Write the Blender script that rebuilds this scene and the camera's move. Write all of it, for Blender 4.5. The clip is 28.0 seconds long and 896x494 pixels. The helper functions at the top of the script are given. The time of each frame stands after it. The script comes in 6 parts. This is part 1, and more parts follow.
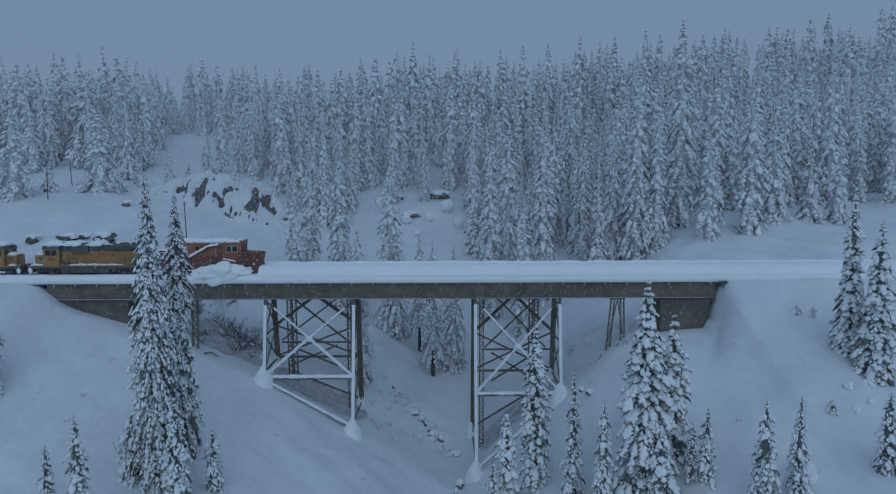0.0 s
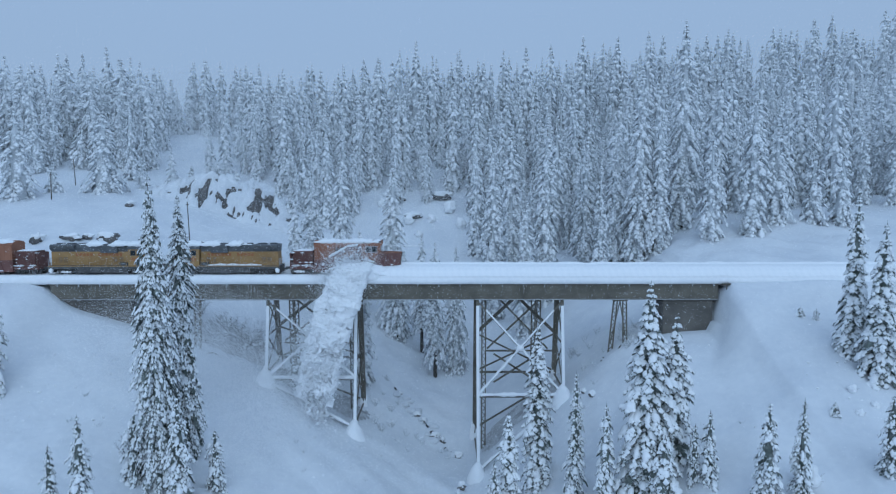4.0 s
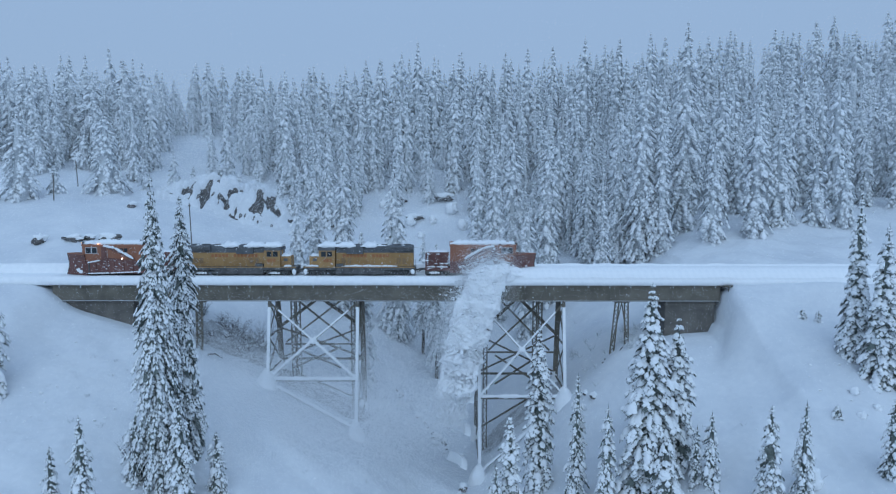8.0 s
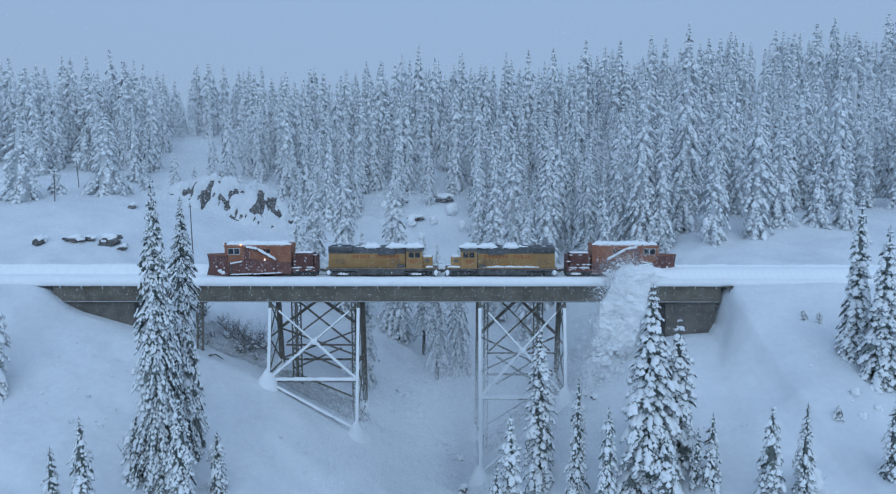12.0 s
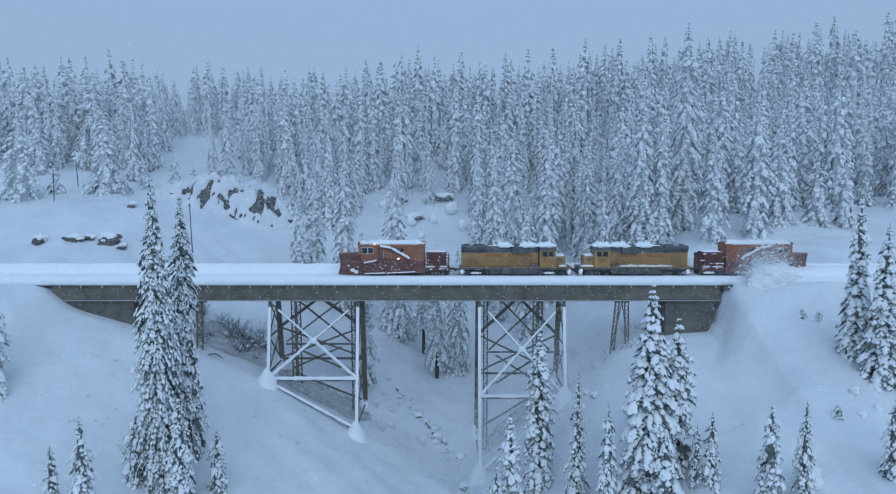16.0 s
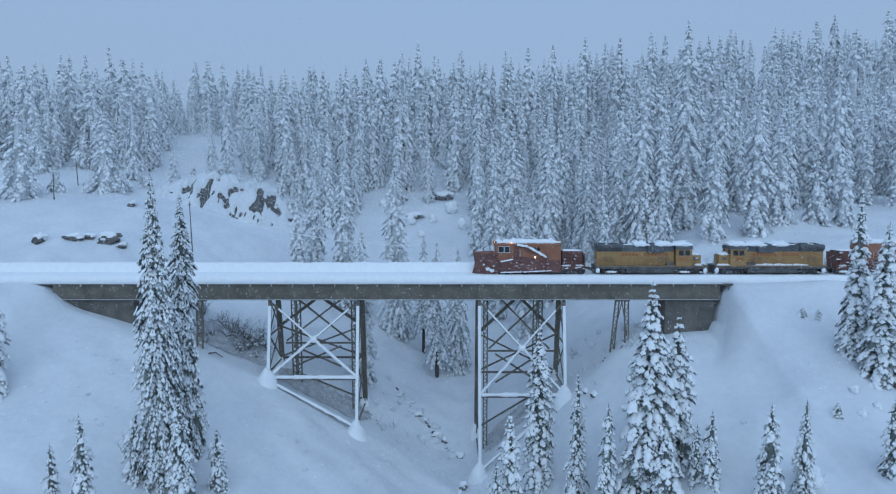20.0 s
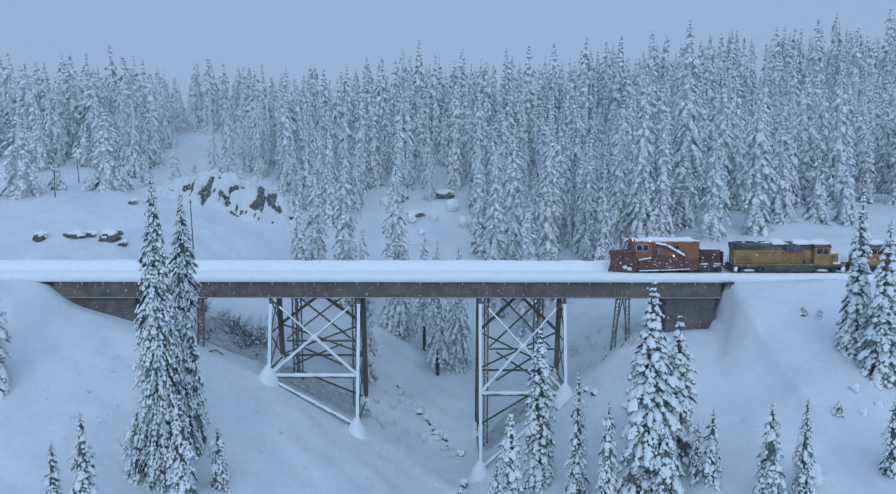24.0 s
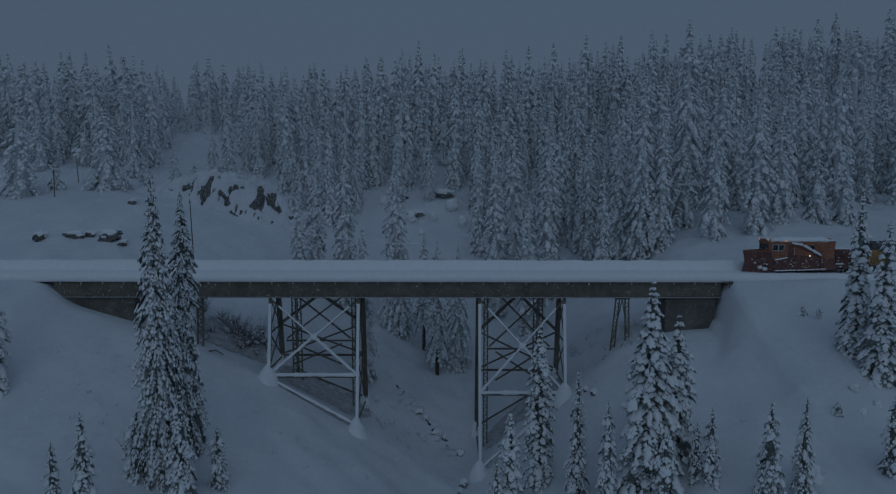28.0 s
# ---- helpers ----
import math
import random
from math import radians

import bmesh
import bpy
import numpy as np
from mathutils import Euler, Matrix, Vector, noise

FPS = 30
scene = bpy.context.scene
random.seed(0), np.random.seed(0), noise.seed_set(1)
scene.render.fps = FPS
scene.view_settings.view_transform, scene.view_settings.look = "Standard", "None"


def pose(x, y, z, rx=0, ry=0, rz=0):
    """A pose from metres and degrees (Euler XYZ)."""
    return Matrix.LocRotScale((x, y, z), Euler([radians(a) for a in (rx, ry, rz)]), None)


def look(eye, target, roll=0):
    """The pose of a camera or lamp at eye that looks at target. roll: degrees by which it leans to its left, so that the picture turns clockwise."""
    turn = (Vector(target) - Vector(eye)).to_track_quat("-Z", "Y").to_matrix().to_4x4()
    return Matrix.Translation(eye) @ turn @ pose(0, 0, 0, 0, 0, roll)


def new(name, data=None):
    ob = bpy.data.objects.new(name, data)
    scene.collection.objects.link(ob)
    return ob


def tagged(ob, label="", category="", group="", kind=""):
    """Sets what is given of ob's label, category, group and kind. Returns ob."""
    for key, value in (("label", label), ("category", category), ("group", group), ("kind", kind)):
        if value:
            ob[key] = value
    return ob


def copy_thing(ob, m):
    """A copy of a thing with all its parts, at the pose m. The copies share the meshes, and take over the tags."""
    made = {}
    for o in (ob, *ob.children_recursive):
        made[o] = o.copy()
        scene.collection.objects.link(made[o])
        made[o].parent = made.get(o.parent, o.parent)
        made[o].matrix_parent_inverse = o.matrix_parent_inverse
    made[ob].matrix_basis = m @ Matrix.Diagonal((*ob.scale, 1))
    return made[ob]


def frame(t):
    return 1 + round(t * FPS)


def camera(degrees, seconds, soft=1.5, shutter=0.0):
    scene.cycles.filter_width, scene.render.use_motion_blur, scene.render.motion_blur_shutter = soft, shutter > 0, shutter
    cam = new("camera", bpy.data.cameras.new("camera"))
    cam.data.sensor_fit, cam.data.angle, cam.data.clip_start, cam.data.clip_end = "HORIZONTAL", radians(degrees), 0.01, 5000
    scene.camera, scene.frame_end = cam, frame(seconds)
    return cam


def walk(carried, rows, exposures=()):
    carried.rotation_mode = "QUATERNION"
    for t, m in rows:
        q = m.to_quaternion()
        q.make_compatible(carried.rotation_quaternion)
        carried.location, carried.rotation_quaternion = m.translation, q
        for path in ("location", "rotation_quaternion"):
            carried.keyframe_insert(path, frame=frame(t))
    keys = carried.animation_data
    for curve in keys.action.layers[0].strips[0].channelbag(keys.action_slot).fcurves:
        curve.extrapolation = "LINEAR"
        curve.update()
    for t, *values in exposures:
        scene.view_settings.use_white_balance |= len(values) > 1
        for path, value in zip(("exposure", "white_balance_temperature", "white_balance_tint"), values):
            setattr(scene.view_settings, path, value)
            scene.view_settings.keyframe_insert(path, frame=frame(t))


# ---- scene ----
cam = camera(70, 28.0, soft=1.2)

# The hovering camera: seconds, turn to its left, tilt up, lean, in degrees, about one standpoint.
EYE = (0.0, -95.0, 12.35)
HOVER = ((0.0, -0.387, -0.118, -0.160), (1.0, -0.335, -0.094, -0.138), (2.0, -0.268, -0.082, -0.122), (3.0, -0.222, -0.056, -0.062),
         (4.2, -0.150, -0.005, -0.022), (5.5, -0.090, 0.045, 0.008), (7.0, -0.055, 0.090, 0.028), (8.5, -0.008, 0.124, 0.050),
         (10.0, 0.003, 0.152, 0.025), (12.0, 0.036, 0.188, 0.045), (13.5, 0.035, 0.170, 0.028), (15.0, 0.008, 0.122, 0.018),
         (17.0, 0.0, 0.074, 0.0), (19.0, 0.0, 0.010, 0.0), (21.0, 0.004, -0.020, 0.012), (22.5, 0.045, -0.105, 0.050),
         (24.0, 0.070, -0.172, 0.055), (26.0, 0.052, -0.192, 0.058), (28.0, 0.036, -0.192, 0.058))
# The picture fades in at the start and out at the end.
FADES = ((0.0, -0.82), (0.15, -0.62), (0.3, -0.28), (0.5, 0.0), (14.0, 0.0), (27.0, 0.0), (27.2, -0.14), (27.4, -0.55),
         (27.6, -1.05), (27.8, -1.6), (28.0, -2.18))
walk(cam, [(t, pose(*EYE, 85.0 + up, 0, left) @ pose(0, 0, 0, 0, 0, lean)) for t, left, up, lean in HOVER], FADES)

# ---- sky and light: a low overcast before dusk, snow falling ----
world = bpy.data.worlds.new("overcast")
scene.world = world
world.use_nodes = True
wn = world.node_tree.nodes
wl = world.node_tree.links
sky = wn.new("ShaderNodeTexSky")
sky.sky_type = "NISHITA"
sky.sun_disc = False
sky.sun_elevation = radians(39)
sky.sun_rotation = radians(177)
cloud = wn.new("ShaderNodeMix")
cloud.data_type = "RGBA"
cloud.inputs[0].default_value = 0.93
cover = wn.new("ShaderNodeMix")  # an even cloud cover, brighter overhead than at the horizon
cover.data_type = "RGBA"
cover.inputs[6].default_value = (2.88, 4.20, 6.22, 1)
cover.inputs[7].default_value = (3.72, 5.68, 8.75, 1)
way_up = wn.new("ShaderNodeTexCoord")
height = wn.new("ShaderNodeSeparateXYZ")
wl.new(way_up.outputs["Generated"], height.inputs[0])
wl.new(height.outputs[2], cover.inputs[0])
wl.new(cover.outputs[2], cloud.inputs[7])
wl.new(sky.outputs[0], cloud.inputs[6])
wl.new(cloud.outputs[2], wn["Background"].inputs[0])
wn["Background"].inputs[1].default_value = 0.1
sun_data = bpy.data.lights.new("sun", "SUN")
sun_data.energy = 0.80
sun_data.angle = radians(60)
sun_data.color = (0.62, 0.82, 1.0)
sun = new("sun", sun_data)
sun.matrix_world = look((4, -80, 64), (0, 0, 0))


# ---- materials ----
def material(name, base, second, scale=2.0, fine=30.0, rough=0.8, bump=0.3, dist=0.03, metal=0.0, spread=0.0, mix=0.5, frost=0.0):
    """Two colours mixed by noise at two scales, with fine relief; spread: how far pieces differ."""
    m = bpy.data.materials.new(name)
    m.use_nodes = True
    nt = m.node_tree
    bsdf = nt.nodes["Principled BSDF"]
    co = nt.nodes.new("ShaderNodeTexCoord")
    big = nt.nodes.new("ShaderNodeTexNoise")
    big.inputs["Scale"].default_value = scale
    big.inputs["Detail"].default_value = 4
    small = nt.nodes.new("ShaderNodeTexNoise")
    small.inputs["Scale"].default_value = fine
    small.inputs["Detail"].default_value = 3
    nt.links.new(co.outputs["Object"], big.inputs["Vector"])
    nt.links.new(co.outputs["Object"], small.inputs["Vector"])
    add = nt.nodes.new("ShaderNodeMath")
    add.operation = "MULTIPLY_ADD"
    add.inputs[1].default_value = 0.45
    nt.links.new(small.outputs[0], add.inputs[0])
    nt.links.new(big.outputs[0], add.inputs[2])
    ramp = nt.nodes.new("ShaderNodeMapRange")
    ramp.inputs["From Min"].default_value = 0.725 - mix * 0.45
    ramp.inputs["From Max"].default_value = 0.725 + mix * 0.45
    nt.links.new(add.outputs[0], ramp.inputs["Value"])
    col = nt.nodes.new("ShaderNodeMix")
    col.data_type = "RGBA"
    col.inputs[6].default_value = (*base, 1)
    col.inputs[7].default_value = (*second, 1)
    nt.links.new(ramp.outputs[0], col.inputs[0])
    last = col.outputs[2]
    if frost:
        speck = nt.nodes.new("ShaderNodeTexNoise")
        speck.inputs["Scale"].default_value = 2.6
        speck.inputs["Detail"].default_value = 8
        speck.inputs["Roughness"].default_value = 0.75
        nt.links.new(co.outputs["Object"], speck.inputs["Vector"])
        cut = nt.nodes.new("ShaderNodeMapRange")
        cut.inputs["From Min"].default_value = 0.72 - frost * 0.2
        cut.inputs["From Max"].default_value = 0.80 - frost * 0.2
        nt.links.new(speck.outputs[0], cut.inputs["Value"])
        fr = nt.nodes.new("ShaderNodeMix")
        fr.data_type = "RGBA"
        fr.inputs[7].default_value = (0.72, 0.75, 0.78, 1)
        nt.links.new(cut.outputs[0], fr.inputs[0])
        nt.links.new(last, fr.inputs[6])
        last = fr.outputs[2]
    if spread:
        info = nt.nodes.new("ShaderNodeObjectInfo")
        hsv = nt.nodes.new("ShaderNodeHueSaturation")
        rng = nt.nodes.new("ShaderNodeMapRange")
        rng.inputs["To Min"].default_value = 1 - spread
        rng.inputs["To Max"].default_value = 1 + spread
        nt.links.new(info.outputs["Random"], rng.inputs["Value"])
        nt.links.new(rng.outputs[0], hsv.inputs["Value"])
        nt.links.new(last, hsv.inputs["Color"])
        last = hsv.outputs[0]
    nt.links.new(last, bsdf.inputs["Base Color"])
    bsdf.inputs["Roughness"].default_value = rough
    bsdf.inputs["Metallic"].default_value = metal
    if bump:
        b = nt.nodes.new("ShaderNodeBump")
        b.inputs["Strength"].default_value = bump
        b.inputs["Distance"].default_value = dist
        nt.links.new(add.outputs[0], b.inputs["Height"])
        nt.links.new(b.outputs[0], bsdf.inputs["Normal"])
    return m


def glow(name, colour, strength):
    m = bpy.data.materials.new(name)
    m.use_nodes = True
    bsdf = m.node_tree.nodes["Principled BSDF"]
    bsdf.inputs["Base Color"].default_value = (*colour, 1)
    bsdf.inputs["Emission Color"].default_value = (*colour, 1)
    bsdf.inputs["Emission Strength"].default_value = strength
    return m


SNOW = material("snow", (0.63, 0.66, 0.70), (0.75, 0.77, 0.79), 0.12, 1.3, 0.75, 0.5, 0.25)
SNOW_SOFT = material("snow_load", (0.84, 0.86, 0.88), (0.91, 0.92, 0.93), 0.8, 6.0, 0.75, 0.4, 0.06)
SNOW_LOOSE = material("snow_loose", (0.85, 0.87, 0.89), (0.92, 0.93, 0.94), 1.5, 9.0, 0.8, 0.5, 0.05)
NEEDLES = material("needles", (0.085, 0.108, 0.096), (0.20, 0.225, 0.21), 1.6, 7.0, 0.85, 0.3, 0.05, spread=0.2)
# rime on the farther firs, paled further to put distance haze into the colour
NEEDLES_RIME_HAZE = material("rime_haze_needles", (0.44, 0.47, 0.48), (0.66, 0.685, 0.695), 0.8, 5.0, 0.9, 0.3, 0.05, spread=0.2)
NEEDLES_FROST_HAZE = material("frost_haze_needles", (0.56, 0.59, 0.605), (0.74, 0.765, 0.78), 0.15, 3.0, 0.9, 0.3, 0.05)
RIME = material("rimed_twigs", (0.42, 0.45, 0.46), (0.70, 0.72, 0.74), 0.8, 8.0, 0.9, 0.3, 0.02)
BARK = material("bark", (0.05, 0.042, 0.036), (0.11, 0.10, 0.09), 3.0, 25.0, 0.9, 0.5, 0.03, frost=0.60)
TWIG = material("twig", (0.075, 0.062, 0.055), (0.22, 0.22, 0.23), 2.0, 20.0, 0.9, 0.3, 0.02)
ROCK = material("rock", (0.07, 0.07, 0.072), (0.17, 0.155, 0.145), 0.7, 5.0, 0.9, 0.8, 0.25, spread=0.2, frost=0.7)
STEEL = material("painted_steel", (0.088, 0.078, 0.058), (0.175, 0.155, 0.124), 0.5, 8.0, 0.6, 0.3, 0.02, spread=0.12, frost=0.55)
STEEL_FROST = material("frosted_steel", (0.42, 0.45, 0.48), (0.72, 0.74, 0.76), 0.9, 9.0, 0.8, 0.5, 0.03)
CONCRETE = material("dark_concrete", (0.095, 0.088, 0.078), (0.18, 0.163, 0.145), 0.5, 6.0, 0.9, 0.5, 0.05, frost=0.50)
TIMBER = material("weathered_timber", (0.07, 0.06, 0.05), (0.15, 0.13, 0.11), 1.5, 15.0, 0.9, 0.4, 0.02, spread=0.2)
# grey that paints the bridge's shade onto the ground
GROUND_SHADE = material("ground_shade_grey", (0.30, 0.30, 0.305), (0.56, 0.575, 0.59), 0.7, 6.0, 0.9, 0.7, 0.1, frost=0.9)
# train colours: duller paint and extra frost also carry the haze of falling snow
YELLOW = material("worn_hazed_yellow_paint", (0.30, 0.165, 0.06), (0.42, 0.245, 0.095), 0.6, 12.0, 0.6, 0.15, 0.01, frost=0.56)
GREY = material("dark_grey_paint", (0.06, 0.066, 0.072), (0.13, 0.137, 0.145), 0.7, 10.0, 0.6, 0.2, 0.01, frost=0.5)
GRIME = material("sooty_running_gear", (0.05, 0.05, 0.051), (0.14, 0.138, 0.135), 1.2, 14.0, 0.8, 0.4, 0.02, frost=0.6)
ORANGE = material("faded_hazed_orange_paint", (0.25, 0.095, 0.052), (0.36, 0.155, 0.09), 0.7, 10.0, 0.65, 0.2, 0.01, frost=0.48)
OXIDE = material("oxide_red_steel", (0.12, 0.050, 0.042), (0.20, 0.09, 0.075), 0.9, 9.0, 0.7, 0.3, 0.02, frost=0.66)
RED = material("red_lettering", (0.29, 0.085, 0.032), (0.38, 0.15, 0.05), 2.0, 20.0, 0.6, 0.0)
GLASS = material("dark_cab_glass", (0.015, 0.02, 0.025), (0.03, 0.035, 0.04), 1.0, 4.0, 0.12, 0.0)
LAMP_WARM = glow("warm_lamp", (1.0, 0.45, 0.22), 3.0)
LAMP_WHITE = glow("white_lamp", (1.0, 0.86, 0.75), 6.0)


def powder():
    """Loose flakes, which let as much light through as they throw back."""
    m = bpy.data.materials.new("powder_snow")
    m.use_nodes = True
    nt = m.node_tree
    bsdf = nt.nodes["Principled BSDF"]
    bsdf.inputs["Base Color"].default_value = (0.96, 0.97, 0.98, 1)
    bsdf.inputs["Roughness"].default_value = 0.9
    bsdf.inputs["Specular IOR Level"].default_value = 0.1
    thin = nt.nodes.new("ShaderNodeBsdfTranslucent")
    thin.inputs["Color"].default_value = (0.96, 0.97, 0.98, 1)
    both = nt.nodes.new("ShaderNodeMixShader")
    both.inputs[0].default_value = 0.5
    nt.links.new(bsdf.outputs[0], both.inputs[1])
    nt.links.new(thin.outputs[0], both.inputs[2])
    nt.links.new(both.outputs[0], nt.nodes["Material Output"].inputs[0])
    return m


POWDER = powder()


# ---- mesh helpers ----
def mesh_object(name, verts, faces, mat, parent=None, label="", smooth=False):
    me = bpy.data.meshes.new(name)
    me.from_pydata([tuple(v) for v in verts], [], [tuple(f) for f in faces])
    me.update()
    if smooth:
        me.polygons.foreach_set("use_smooth", [True] * len(me.polygons))
    me.materials.append(mat)
    ob = new(name, me)
    ob.parent = parent
    if label:
        ob["label"] = label
    return ob


def part(name, bm, mat, parent=None, label="", smooth=False):
    """Links a bmesh as one mesh object under a thing or a part."""
    me = bpy.data.meshes.new(name)
    bm.to_mesh(me)
    bm.free()
    if smooth:
        me.polygons.foreach_set("use_smooth", [True] * len(me.polygons))
    me.materials.append(mat)
    ob = new(name, me)
    ob.parent = parent
    if label:
        ob["label"] = label
    return ob


def thing(name, m, label, category, group="", kind=""):
    ob = new(name)
    ob.matrix_basis = m
    ob.empty_display_size = 0.5
    return tagged(ob, label, category, group, kind)


def box(bm, x0, x1, y0, y1, z0, z1, bevel=0.0):
    r = bmesh.ops.create_cube(bm, size=1.0, matrix=Matrix.LocRotScale(((x0 + x1) / 2, (y0 + y1) / 2, (z0 + z1) / 2), None, (x1 - x0, y1 - y0, z1 - z0)))
    if bevel:
        edges = list({e for v in r["verts"] for e in v.link_edges})
        bmesh.ops.bevel(bm, geom=edges, offset=bevel, segments=2, affect="EDGES", clamp_overlap=True)
    return bm


def bar(bm, a, b, w, d=None, up=(0, 0, 1)):
    """A straight bar of section w by d from a to b."""
    a, b = Vector(a), Vector(b)
    axis = (b - a).normalized()
    side = axis.cross(Vector(up))
    side = axis.cross(Vector((0, 1, 0))).normalized() if side.length < 1e-3 else side.normalized()
    top = side.cross(axis).normalized()
    d = d or w
    vs = [bm.verts.new(p + side * sx * w / 2 + top * sy * d / 2) for p in (a, b) for sx, sy in ((-1, -1), (1, -1), (1, 1), (-1, 1))]
    for f in ((0, 3, 2, 1), (4, 5, 6, 7), (0, 1, 5, 4), (1, 2, 6, 5), (2, 3, 7, 6), (3, 0, 4, 7)):
        bm.faces.new([vs[i] for i in f])
    return bm


def tube(bm, points, r, n=6):
    """A round bar through points."""
    rings = []
    for i, p in enumerate(points):
        p = Vector(p)
        axis = (Vector(points[min(i + 1, len(points) - 1)]) - Vector(points[max(i - 1, 0)])).normalized()
        ref = Vector((0, 0, 1)) if abs(axis.z) < 0.9 else Vector((0, 1, 0))
        s = axis.cross(ref).normalized()
        u = s.cross(axis)
        rr = r[i] if isinstance(r, (list, tuple)) else r
        rings.append([bm.verts.new(p + (s * math.cos(k * 2 * math.pi / n) + u * math.sin(k * 2 * math.pi / n)) * rr) for k in range(n)])
    for a, b in zip(rings, rings[1:]):
        for k in range(n):
            bm.faces.new((a[k], a[(k + 1) % n], b[(k + 1) % n], b[k]))
    bm.faces.new(rings[0][::-1])
    bm.faces.new(rings[-1])
    return bm


def lump(bm, c, size, seed=0, sub=2, rough=0.25):
    """A rounded uneven lump."""
    r = bmesh.ops.create_icosphere(bm, subdivisions=sub, radius=1.0)
    for v in r["verts"]:
        n = noise.noise(v.co * 1.7 + Vector((seed * 7.3, seed * 3.1, seed))) * rough
        v.co = Vector((v.co.x * size[0], v.co.y * size[1], v.co.z * size[2])) * (1 + n) + Vector(c)
    return bm


def profile(bm, pts, x0, x1):
    """An outline in y and z drawn out along x, with closed ends."""
    a = [bm.verts.new((x0, y, z)) for y, z in pts]
    b = [bm.verts.new((x1, y, z)) for y, z in pts]
    n = len(pts)
    for i in range(n):
        bm.faces.new((a[i], a[(i + 1) % n], b[(i + 1) % n], b[i]))
    bm.faces.new(a[::-1])
    bm.faces.new(b)
    return bm


# ---- the lie of the land ----
BED_X = (-600, -61.5, -58.6, -55, -42, -27, -13.5, -3, 3, 6, 10, 17.3, 25.5, 33, 39.8, 39.9, 42.0, 46, 600)
BED_Z = (-0.9, -0.9, -1.35, -4.6, -8.4, -14.8, -22.2, -28.4, -29.6, -27.6, -23.4, -17.4, -9.9, -8.4, -7.9, -1.5, -1.3, -0.95, -0.9)
MID_X = (-170, -120, -70, -62, -52, -40, -28, -5, 18, 30, 40, 52, 64, 120, 250)
MID_Z = (12, 11.5, 9.5, 7.5, 4.5, 0, -6, -13, -12, -6, 1.0, 6.5, 8.2, 9, 10)
UP_X = (-220, -150, -95, -80, -62, -40, -15, 20, 40, 62, 100, 250)
UP_Z = (22, 21, 19, 16, 11, 6.0, 1.0, 0.5, 3.5, 9.5, 12, 16)
TOP_X = (-260, -182, -132, -119, -110, -102, -82, -68, -43, -12, 22, 55, 80, 97, 131, 155, 182, 300)
TOP_Z = (38, 39, 37, 28, 30, 36, 42, 38, 40, 44, 43, 48, 50, 52, 54, 58, 62, 66)


def raw_ground(x, y):
    x, y = np.asarray(x, float), np.asarray(y, float)
    bed = np.interp(x, BED_X, BED_Z)
    mid, up, top = np.interp(x, MID_X, MID_Z), np.interp(x, UP_X, UP_Z), np.interp(x, TOP_X, TOP_Z)
    shelf = np.where((x < -60) | (x > 44), 5.0, 3.0)
    back = np.clip((y - shelf) / (37 - shelf), 0, 1)
    z = bed + (mid - bed) * back
    z = z + (up - mid) * np.clip((y - 37) / 35, 0, 1)
    z = z + (top - up) * np.clip((y - 72) / 98, 0, 1) ** 0.9
    z = z * (1 - 0.9 * np.clip((y - 230) / 1500, 0, 1))
    flank = np.clip((-26 - bed) / -26, 0, 1)
    fall = np.maximum(0, -4.2 - y)
    z = z - (0.10 + 0.50 * flank) * 60 * (1 - np.exp(-fall / 60))
    return z


def ground(x, y):
    """Height of the snow at (x, y)."""
    x, y = np.asarray(x, float), np.asarray(y, float)
    z = sum(raw_ground(x + dx, y + dy) for dx, dy in ((0, 0), (1.6, 0), (-1.6, 0), (0, 2.2), (0, -1.0))) / 5
    z = z + 1.5 * np.exp(-((x - 54) / 7.0) ** 2 - ((y + 6.5) / 2.6) ** 2)
    fall = np.maximum(0, -4.2 - y)
    bank = -0.98 - 0.58 * 60 * (1 - np.exp(-fall / 60)) - 12 / (1 + 1.1 * fall) * np.maximum(0, 40.7 - x)
    soft = 0.15 + 0.12 * np.minimum(fall, 8)
    z = np.where((x > 26) & (y < 3), soft * np.logaddexp(z / soft, bank / soft), z)
    off = np.clip((np.abs(y) - 4) / 5, 0, 1)
    rough = 0.5 * np.sin(x * 0.31 + 1.3 * np.sin(y * 0.13)) * np.sin(y * 0.27 + 0.8 * np.sin(x * 0.17))
    rough = rough + 0.18 * np.sin(x * 0.83 + y * 0.4) * np.sin(y * 0.71 - x * 0.22)
    return z + off * rough


def ground_z(x, y):
    return float(ground(x, y))


def spaced(lo, hi, fine_lo, fine_hi, step):
    a = list(np.arange(fine_lo, fine_hi + step, step))
    s = step
    while a[0] > lo:
        s *= 1.12
        a.insert(0, a[0] - s)
    s = step
    while a[-1] < hi:
        s *= 1.12
        a.append(a[-1] + s)
    return np.array(a)


